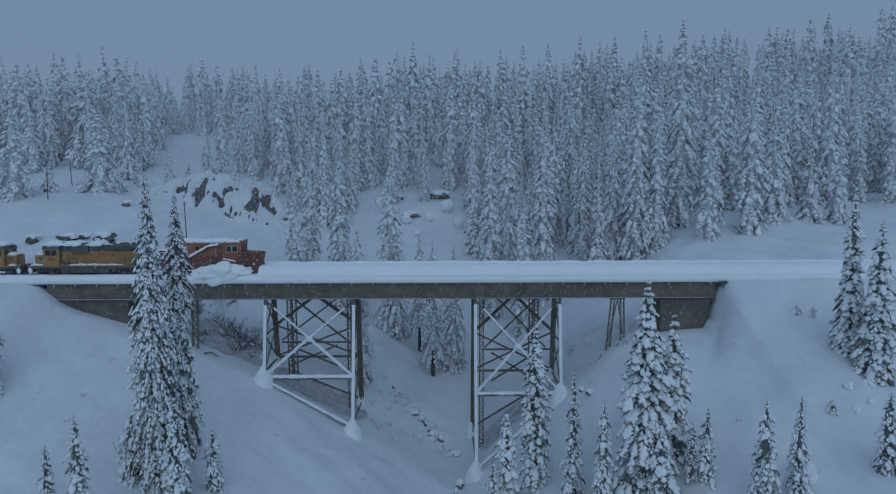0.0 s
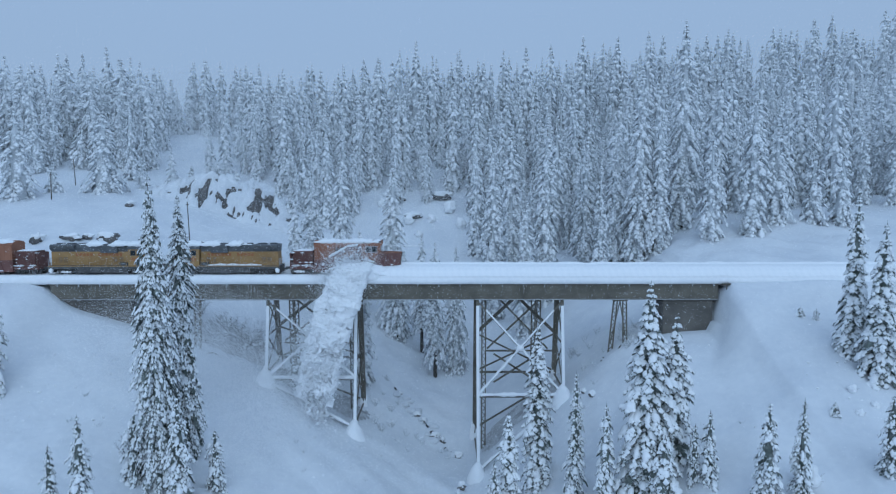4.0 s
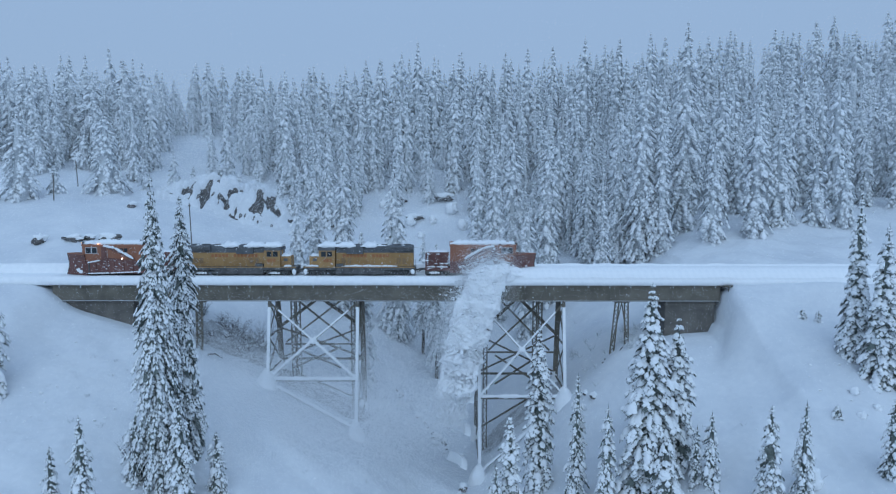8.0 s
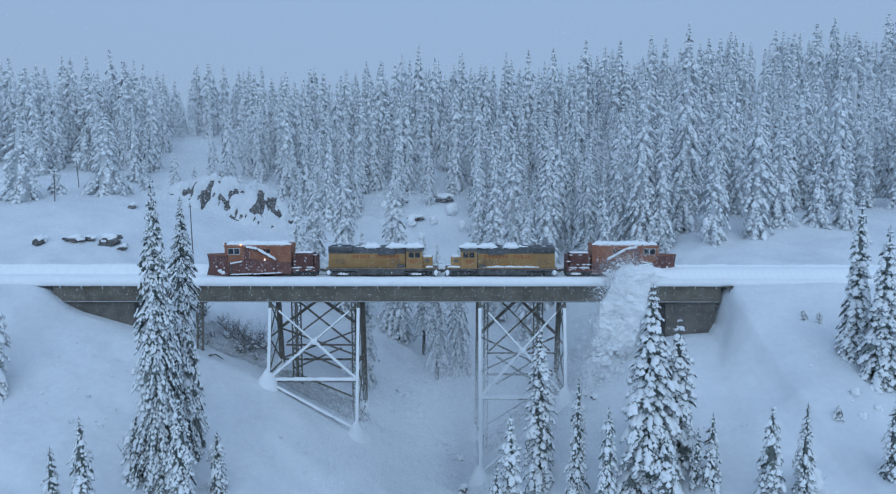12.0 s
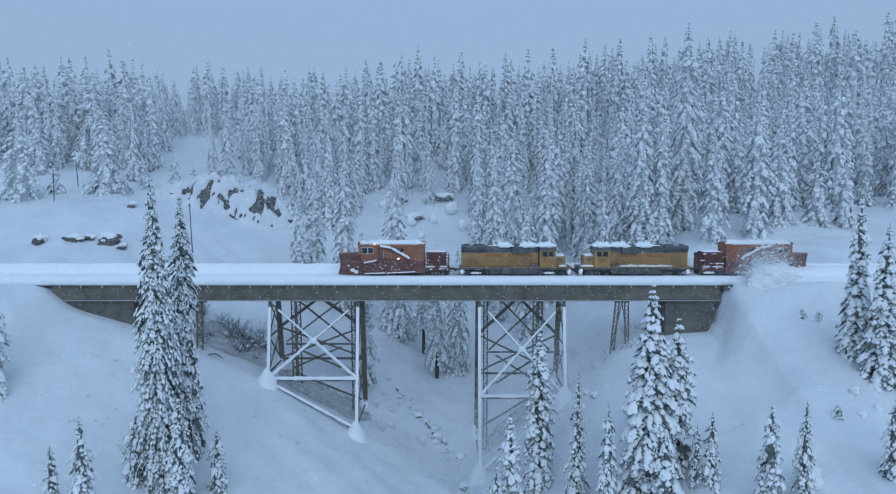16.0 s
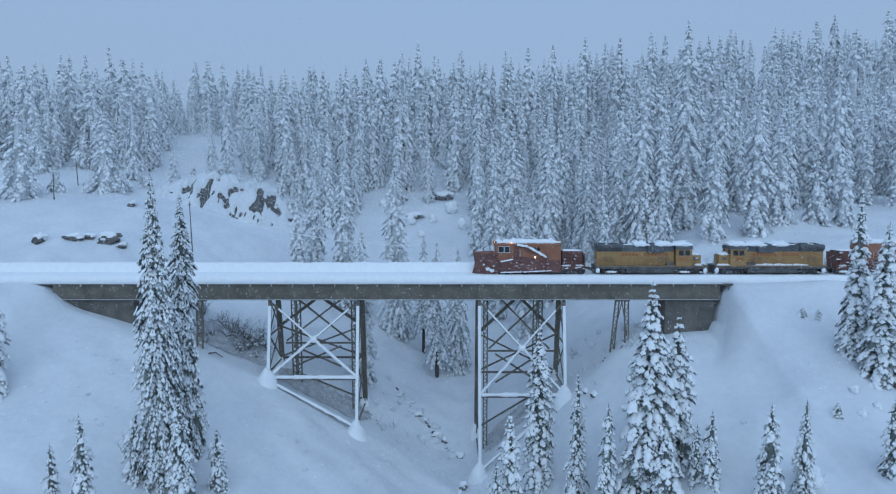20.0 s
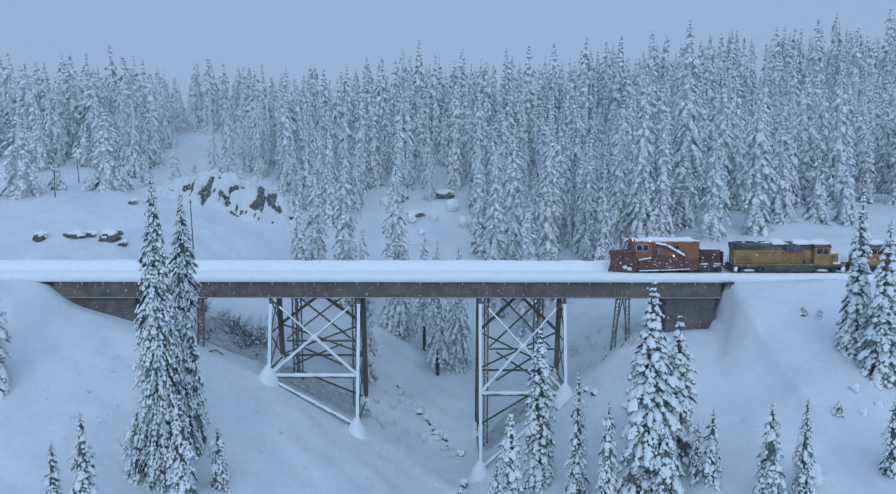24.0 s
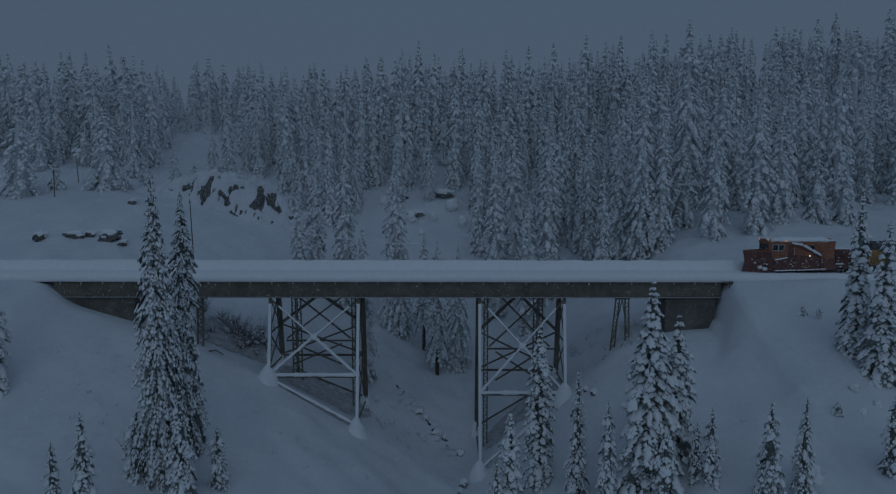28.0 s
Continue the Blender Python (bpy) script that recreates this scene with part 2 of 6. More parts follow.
def build_ground():
    xs, ys = spaced(-3500, 3500, -66, 62, 0.62), spaced(-900, 4500, -48, 30, 0.6)
    gx, gy = np.meshgrid(xs, ys)
    gz = ground(gx, gy)
    gz = np.where((np.abs(gx) > 900) | (gy > 1500), gz * 0.4, gz)
    near = (gx > -75) & (gx < 85) & (gy > -62) & (gy < 60)
    lumps = np.zeros_like(gz)
    for i, j in zip(*np.nonzero(near)):
        p = Vector((gx[i, j] * 0.28, gy[i, j] * 0.28, 0))
        rag = 0.5 + 0.5 * noise.noise(p * 0.5 + Vector((3, 8, 0)))
        lumps[i, j] = noise.noise(p) * 0.32 + noise.noise(p * 3.1) * 0.15 + max(0.0, noise.noise(p * 5.1)) * 0.42 * rag * (1.9 if gx[i, j] < -33 else 0.45)
    gz = gz + lumps * np.clip((np.abs(gy) - 3) / 3, 0, 1)
    ny, nx = gx.shape
    verts = np.stack([gx, gy, gz], -1).reshape(-1, 3)
    idx = np.arange(ny * nx).reshape(ny, nx)
    faces = np.stack([idx[:-1, :-1], idx[:-1, 1:], idx[1:, 1:], idx[1:, :-1]], -1).reshape(-1, 4)
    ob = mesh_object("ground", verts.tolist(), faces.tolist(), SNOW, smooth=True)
    tagged(ob, "deep fresh snow over a wooded ravine and hillsides", "snow ground", kind="structure")


build_ground()

# ---- the bridge ----
GIRDER_TOP, GIRDER_LOW = -1.25, -3.5
BRIDGE_A, BRIDGE_B = -57.6, 39.7
TOWERS = ((-26.1, -13.2), (4.6, 17.0))


def plate_girder(y, parent):
    """One built-up plate girder: web, flanges and stiffeners."""
    web = part("girder_web", box(bmesh.new(), BRIDGE_A, BRIDGE_B, y - 0.02, y + 0.02, GIRDER_LOW + 0.06, GIRDER_TOP - 0.06), STEEL, parent)
    bm = bmesh.new()
    box(bm, BRIDGE_A, BRIDGE_B, y - 0.24, y + 0.24, GIRDER_TOP - 0.06, GIRDER_TOP)
    part("top_flange", bm, STEEL, web)
    bm = bmesh.new()
    box(bm, BRIDGE_A, BRIDGE_B, y - 0.26, y + 0.26, GIRDER_LOW, GIRDER_LOW + 0.06)
    part("bottom_flange", bm, STEEL, web)
    bm = bmesh.new()
    side = -1 if y < 0 else 1
    box(bm, -0.04, 0.04, 0.10, 0.16, GIRDER_LOW + 0.06, GIRDER_TOP - 0.06)
    me = bpy.data.meshes.new("stiffener")
    bm.to_mesh(me)
    bm.free()
    me.materials.append(STEEL)
    n = int((BRIDGE_B - BRIDGE_A) / 3.1)
    for i in range(n + 1):
        ob = new("stiffener", me)
        ob.parent = web
        ob.location = (BRIDGE_A + 0.1 + i * (BRIDGE_B - BRIDGE_A - 0.2) / n, y - side * 0.13 - 0.13, 0)
    bm = bmesh.new()
    box(bm, BRIDGE_A, BRIDGE_B, y + side * 0.235 - 0.03, y + side * 0.235 + 0.03, GIRDER_LOW + 0.06, GIRDER_LOW + 0.12)
    part("snow_ledge", bm, STEEL_FROST, web, "thin snow lying on the flange")


def snow_ridge(a, b, w, h, seed, n=26):
    """Snow lying along a bar, of uneven height and width."""
    a, b = Vector(a), Vector(b)
    side = Vector((0, 1, 0))
    bm = bmesh.new()
    rings = []
    for i in range(n + 1):
        p = a.lerp(b, i / n)
        k = 1 + 0.55 * noise.noise(Vector((i * 0.55, seed, 0))) + 0.25 * noise.noise(Vector((i * 1.9, seed, 4)))
        k *= 0.35 if i in (0, n) else 1
        rings.append([bm.verts.new(p + side * c * w * k + Vector((0, 0, z * h * k))) for c, z in ((-1, -0.5), (-0.85, 0.45), (0, 1), (0.85, 0.45), (1, -0.5))])
    for p, q in zip(rings, rings[1:]):
        for k in range(4):
            bm.faces.new((p[k], p[k + 1], q[k + 1], q[k]))
        bm.faces.new((p[4], p[0], q[0], q[4]))
    bm.faces.new(rings[0])
    bm.faces.new(rings[-1][::-1])
    return bm


def laced_post(bm, a, b, w, face):
    """Two bars joined by zigzag lacing."""
    a, b = Vector(a), Vector(b)
    off = Vector(face) * w / 2
    flange = 0.12 + 0.11 * w
    bar(bm, a - off, b - off, flange, flange, (0, 1, 0))
    bar(bm, a + off, b + off, flange, flange, (0, 1, 0))
    n = max(3, int((b - a).length / max(0.55, w * 0.55)))
    for i in range(n):
        p, q = a.lerp(b, i / n), a.lerp(b, (i + 1) / n)
        s = 1 if i % 2 else -1
        bar(bm, p - off * s, q + off * s, 0.09 + 0.04 * w, 0.06, (0, 1, 0))
        if w > 1:
            bar(bm, p + off * s, q - off * s, 0.05 + 0.03 * w, 0.05, (0, 1, 0))
    return bm


def tower(xa, xb, parent):
    """A four-legged steel tower under the girders, its legs battered across the track."""
    top = GIRDER_LOW
    slope = 1 / 6.5
    feet = {}
    for i, x in enumerate((xa, xb)):
        for s in (-1, 1):
            y = s * 2.2
            base = top - 1
            for _ in range(60):
                yy = s * (2.2 + (top - base) * slope)
                if ground_z(x, yy) > base:
                    break
                base -= 0.5
            base += 0.6
            feet[(i, s)] = (x, s * (2.2 + (top - base) * slope), base)
            foot = feet[(i, s)]
            bm = bmesh.new()
            if s < 0:
                bar(bm, (x, y, top), foot, 0.42, 0.38, (0, 1, 0))
                part("leg", bm, STEEL, parent, "riveted steel leg")
                bm = bmesh.new()
                bar(bm, (x, y - 0.25, top - 0.9), (foot[0], foot[1] - 0.25, foot[2]), 0.44, 0.16, (0, 1, 0))
                part("snow_crust", bm, SNOW_SOFT, parent, "wind-blown snow crust on the leg")
            else:
                bar(bm, (x, y, top), foot, 0.72, 0.5, (0, 1, 0))
                part("leg", bm, STEEL, parent, "riveted steel leg")
            bm = bmesh.new()
            r = 1.85 if s < 0 else 0.8
            pts = [(foot[0] - 0.15, foot[1] - 0.1, foot[2] + h) for h in (-5.0, -3.4, -2.0, -0.9, 0.1, 0.9, 1.5, 1.9)]
            tube(bm, pts, [r * q for q in (1.55, 1.25, 1.0, 0.84, 0.68, 0.48, 0.28, 0.06)], 18)
            for v in bm.verts:
                v.co += Vector((1, 1, 0.4)) * (0.30 * noise.noise(v.co * 0.9) + 0.14 * noise.noise(v.co * 2.6))
            part("snow_cone", bm, SNOW_SOFT, parent, "snow heaped on the footing", True)

    def at(i, s, z):
        return Vector((xa if i == 0 else xb, s * (2.2 + (top - z) * slope), z))

    low = max(feet[(0, -1)][2], feet[(1, -1)][2]) + 0.2
    for s in (-1, 1):
        lo = low if s < 0 else low + 1.2
        crown, half = (at(0, s, top - 0.2) + at(1, s, top - 0.2)) / 2, (top + lo) / 2
        pairs = ((at(0, s, top - 0.3), at(1, s, lo)), (at(1, s, top - 0.3), at(0, s, lo))) if s < 0 else ((crown, at(0, s, half)), (crown, at(1, s, half)))
        knot = (at(0, s, top) + at(1, s, lo)) / 2
        for p, q in pairs:
            brace = part("cross_brace", bar(bmesh.new(), p, q, 0.24 if s < 0 else 0.46, 0.24, (0, 1, 0)), STEEL, parent)
            if s < 0:
                up = Vector((0, -0.13, 0.10))
                part("snow_cap", bar(bmesh.new(), p.lerp(q, 0.10) + up, p.lerp(q, 0.52) + up, 0.24, 0.14, (0, 1, 0)), SNOW_SOFT, brace, "snow stuck along the brace")
                part("snow_cap", snow_ridge(p.lerp(q, 0.46) + up * 0.6, q + up * 0.6, 0.22, 0.34, xa + p.x), SNOW_SOFT, brace, "snow heaped along the brace", True)
        if s < 0:
            part("snow_knot", lump(bmesh.new(), knot + Vector((0, -0.2, -0.15)), (0.55, 0.3, 0.5), 5, 2, 0.4), SNOW_SOFT, parent, "snow caught where the braces cross", True)
        strut = part("strut", bar(bmesh.new(), at(0, s, lo - 0.2), at(1, s, lo - 0.2), 0.26, 0.3), STEEL, parent)
        if s < 0:
            bm = snow_ridge(at(0, s, lo + 0.05), at(1, s, lo + 0.05), 0.34, 0.30, xa)
            part("snow_cap", bm, SNOW_SOFT, strut, "thick snow lying along the strut", True)
        mid = (top + lo) / 2
        if s > 0:
            for p, q in ((at(0, s, lo), at(1, s, mid)), (at(1, s, lo), at(0, s, mid))):
                part("cross_brace", bar(bmesh.new(), p, q, 0.24, 0.16, (0, 1, 0)), STEEL, parent)
    # the middle bent between the two faces
    for p, q in (((xa + 3.2, top - 0.2), (xb - 1.6, (top + low) / 2 - 1.2)), ((xb - 2.6, top - 0.2), (xa + 1.6, (top + low) / 2 - 1.2)),
                 ((xa + 2.6, (top + low) / 2 - 2.0), (xb - 3.0, low + 0.4)), ((xb - 3.0, (top + low) / 2 - 2.0), (xa + 2.6, low + 0.4))):
        part("cross_brace", bar(bmesh.new(), (p[0], 0.6, p[1]), (q[0], 0.6, q[1]), 0.26, 0.16, (0, 1, 0)), STEEL, parent)
    for z in ((top + low) / 2 - 1.6,):
        part("strut", bar(bmesh.new(), (xa + 1.4, 0.9, z), (xb - 0.8, 0.9, z), 0.22, 0.24), STEEL, parent)
    # lower panel down the slope
    hi, lo_i = (0, 1) if feet[(0, -1)][2] > feet[(1, -1)][2] else (1, 0)
    for s in (-1, 1):
        p, q = at(hi, s, low - 0.5), at(lo_i, s, feet[(lo_i, s)][2] + 0.5)
        brace = part("cross_brace", bar(bmesh.new(), p, q, 0.22, 0.22, (0, 1, 0)), STEEL, parent)
        if s < 0:
            bm = snow_ridge(p + Vector((0, -0.05, 0.18)), q + Vector((0, -0.05, 0.18)), 0.32, 0.26, xa + 9)
            part("snow_cap", bm, SNOW_SOFT, brace, "snow lying along the brace", True)
    # bracing across the track
    for i in (0, 1):
        bottom = min(feet[(i, -1)][2], feet[(i, 1)][2]) + 1
        zs = [top - 0.2, (top + bottom) / 2, bottom]
        for z0, z1 in zip(zs, zs[1:]):
            part("cross_brace", bar(bmesh.new(), at(i, -1, z0), at(i, 1, z1), 0.14, 0.16, (1, 0, 0)), STEEL, parent)
            part("cross_brace", bar(bmesh.new(), at(i, 1, z0), at(i, -1, z1), 0.14, 0.16, (1, 0, 0)), STEEL, parent)
            part("strut", bar(bmesh.new(), at(i, -1, z1), at(i, 1, z1), 0.18, 0.2), STEEL, parent)
    # inner laced posts
    inner = ((xa + 2.5, xa + 3.3, xb - 1.25) if xa < 0 else (xa + 1.15, xb - 3.7, xb - 2.9))
    for x in inner:
        y = 1.4
        bottom = ground_z(x, y) - 0.3
        part("laced_post", laced_post(bmesh.new(), (x, y, top), (x, y + 0.4, bottom), 0.56, (1, 0, 0)), STEEL, parent, "laced steel post")
    return feet


def build_bridge():
    t = thing("railway_bridge", pose(0, 0, 0), "dark steel plate girder railway bridge on snow-crusted towers", "bridge")
    for y in (-2.55, 2.55):
        plate_girder(y, t)
    for xa, xb in TOWERS:
        tower(xa, xb, t)
    # deck trough
    bm = bmesh.new()
    box(bm, BRIDGE_A - 0.4, BRIDGE_B + 0.4, -2.85, 2.85, GIRDER_TOP + 0.004, GIRDER_TOP + 0.22)
    part("deck_slab", bm, TIMBER, t)
    for s in (-1, 1):
        bm = bmesh.new()
        box(bm, BRIDGE_A - 0.4, BRIDGE_B + 0.4, s * 2.8 - 0.08, s * 2.8 + 0.08, GIRDER_TOP + 0.224, GIRDER_TOP + 0.45)
        part("curb", bm, TIMBER, t)
    bm = bmesh.new()
    box(bm, -0.06, 0.06, -0.14, 0.0, GIRDER_TOP - 0.25, GIRDER_TOP + 0.12, 0.02)
    me = bpy.data.meshes.new("bracket_end")
    bm.to_mesh(me)
    bm.free()
    me.materials.append(STEEL_FROST)
    n = 32
    for i in range(n):
        ob = new("bracket_end", me)
        ob.parent = t
        ob.location = (BRIDGE_A + 1.2 + i * (BRIDGE_B - BRIDGE_A - 2) / (n - 1), -2.86, 0)
    # short end bents
    for s in (-1,):
        y = s * 1.9
        for top_x, foot_x in ((24.95, 24.15), (26.25, 26.35)):
            z0 = ground_z(foot_x, s * 2.3) - 0.4
            part("laced_post", laced_post(bmesh.new(), (top_x, y, GIRDER_LOW), (foot_x, s * 2.3, z0), 0.55, (1, 0, 0)), STEEL, t, "laced steel post")
            part("cross_brace", bar(bmesh.new(), (25.6, y, GIRDER_LOW - 0.3), (foot_x, s * 2.2, z0 + 1.4), 0.14, 0.12, (0, 1, 0)), STEEL, t)
        part("cap_beam", box(bmesh.new(), 24.5, 26.7, y - 0.2, y + 0.2, GIRDER_LOW - 0.3, GIRDER_LOW - 0.004), STEEL, t)
    for x, wide in ((-36.4, 0.2),):
        for s in (-1, 1):
            foot_x = x - wide if s < 0 else x + (0.6 if x > 0 else -1.8)
            z0 = ground_z(foot_x, s * 2.2) - 0.4
            bm = laced_post(bmesh.new(), (x - 0.1 if s < 0 else x + (0.9 if x > 0 else -1.8), s * 1.9, GIRDER_LOW), (foot_x, s * 2.2, z0), 1.7 if x > 0 else 0.8, (1, 0, 0))
            part("laced_post", bm, STEEL, t, "laced steel post")
            part("cap_beam", box(bmesh.new(), x - 0.9, x + 0.9, s * 1.9 - 0.2, s * 1.9 + 0.2, GIRDER_LOW - 0.3, GIRDER_LOW - 0.004), STEEL, t)
    # abutments
    bm = box(bmesh.new(), 31.8, 39.0, -2.5, 2.8, -9.5, GIRDER_LOW - 0.01, 0.08)
    part("abutment", bm, CONCRETE, t, "dark concrete abutment")
    bm = box(bmesh.new(), 31.6, 39.3, -2.62, 2.9, GIRDER_LOW - 0.55, GIRDER_LOW - 0.3, 0.05)
    part("abutment_ledge", bm, CONCRETE, t)
    bm = box(bmesh.new(), -56.5, -46.0, -2.3, 2.8, -10.5, GIRDER_LOW - 0.01, 0.08)
    part("abutment", bm, CONCRETE, t, "dark concrete abutment")
    # timber walkway on the bank past the girder's end
    for i in range(7):
        part("walkway_plank", box(bmesh.new(), 39.9 + i * 0.95, 40.8 + i * 0.95, -3.52, -3.1, -1.30 + 0.02 * (i % 3), -1.05 + 0.03 * (i % 2)), TIMBER, t)
    for x in (40.6, 42.2, 44.1):
        part("walkway_post", bar(bmesh.new(), (x, -3.45, -1.1), (x - 0.1, -3.6, -3.0), 0.12), TIMBER, t)
    part("walkway_post", bar(bmesh.new(), (45.2, -3.45, -1.1), (44.0, -3.9, -3.2), 0.12), TIMBER, t)


build_bridge()

# ---- snow on the line ----
TRACK_A, TRACK_B = -140.0, 150.0
DECK_LABEL = "deep snow lying on the railway line"


def snow_strip(name, pts, x0, x1, step, wob, seed, label):
    """A long bank of snow of one outline, uneven along its length."""
    n = int((x1 - x0) / step)
    verts, faces = [], []
    m = len(pts)
    for i in range(n + 1):
        x = x0 + (x1 - x0) * i / n
        for j, (y, z, w) in enumerate(pts):
            d = noise.noise(Vector((x * 0.35, j * 1.7, seed))) * w * wob + noise.noise(Vector((x * 1.7, j * 2.3, seed + 5))) * w * wob * 0.35
            verts.append((x, y + d * 0.6, z + d))
    for i in range(n):
        for j in range(m - 1):
            a = i * m + j
            faces.append((a, a + m, a + m + 1, a + 1))
    faces.append(tuple(range(m)))
    faces.append(tuple(n * m + j for j in reversed(range(m))))
    ob = mesh_object(name, verts, faces, SNOW_LOOSE, smooth=True)
    return tagged(ob, label, "snow bank", kind="structure")


# the bank left standing on the far side, and the packed bed with its near lip
snow_strip("snow_bank_far", ((2.95, -1.3, 0), (3.05, -0.4, 1), (3.0, 0.7, 1), (2.75, 1.35, 1), (2.35, 1.5, 1), (2.0, 1.2, 1), (1.7, 0.45, 0.6), (1.4, 0.0, 0)),
           TRACK_A, TRACK_B, 0.8, 0.16, 3, "long bank of snow along the far side of the track")
snow_strip("snow_bed", ((3.0, -1.1, 0), (1.9, 0.10, 0.3), (0.9, 0.04, 0.2), (0.6, 0.06, 0.2), (-0.6, 0.06, 0.2), (-0.9, 0.04, 0.2), (-1.6, 0.10, 0.5), (-2.2, 0.14, 0.8), (-2.75, 0.0, 1),
                        (-3.0, -0.45, 1), (-3.05, -0.85, 1), (-2.9, -1.12, 0.2), (-2.7, -1.2, 0)),
           TRACK_A, TRACK_B, 0.8, 0.14, 8, "packed snow bed of the ploughed track")
for s in (-1, 1):
    bm = bmesh.new()
    box(bm, TRACK_A, TRACK_B, s * 0.7175 - 0.035, s * 0.7175 + 0.035, -0.16, 0.0)
    tagged(part("rail", bm, STEEL), "steel rail sunk in packed snow", "rail", "rails of the track", "structure")


# grey patches under the bridge: shade painted onto thinly dusted ground
def shade_strip(x0, x1, y0, y1, seed):
    nx, ny = int((x1 - x0) / 0.4), int((y1 - y0) / 0.4)
    verts, faces = [], []
    for i in range(nx + 1):
        for j in range(ny + 1):
            x, y = x0 + (x1 - x0) * i / nx, y0 + (y1 - y0) * j / ny
            verts.append((x, y, ground_z(x, y) + 0.10 + 0.12 * noise.noise(Vector((x * 1.3, y * 1.3, seed)))))
    for i in range(nx):
        for j in range(ny):
            u, v = 2 * (i + 0.5) / nx - 1, 2 * (j + 0.5) / ny - 1
            if u ** 4 + v ** 4 + 0.5 * noise.noise(Vector((i * 0.55, j * 0.55, seed + 4))) + 0.7 * noise.noise(Vector((i * 0.16, j * 0.16, seed))) < 0.85:
                a = i * (ny + 1) + j
                faces.append((a, a + ny + 1, a + ny + 2, a + 1))
    tagged(mesh_object("bare_ground", verts, faces, GROUND_SHADE, smooth=True), "grey snow-dusted ground under the bridge, its shade painted in", "scree", kind="structure")


shade_strip(-27.0, -12.0, -1.8, 4.5, 3)
shade_strip(5.5, 17.5, -1.0, 4.5, 9)
shade_strip(-40.0, -28.0, 0.0, 8.0, 15)

# ---- trees ----
def crown_profile(u, taper, base):
    """Breadth of a crown at the share u of its height, 0 at the foot and 1 at the tip."""
    return (1 - u) ** taper * min(1.0, base + (1 - base) * u / 0.22) * min(1.0, 0.25 + 3.4 * (1 - u))


def rows_of(groups, count):
    """Faces that repeat for each of count bundles of vertices; groups: the faces of one bundle and its vertex count."""
    pattern, size = groups
    return [tuple(i + k * size for i in f) for k in range(count) for f in pattern]


SNOW_FINE = (((0, 1, 5), (1, 6, 5), (1, 2, 6), (2, 3, 6), (3, 5, 6), (3, 0, 5), (1, 4, 2), (2, 4, 3)), 7)
SNOW_PLAIN = (((0, 1, 4), (1, 2, 4), (2, 3, 4), (3, 0, 4)), 5)
LEAF_FINE = (((0, 1, 2), (2, 3, 4), (0, 2, 8), (2, 4, 6, 8), (4, 5, 6), (6, 7, 8), (8, 9, 0)), 10)
LEAF_PLAIN = (((0, 1, 2), (0, 2, 3)), 4)


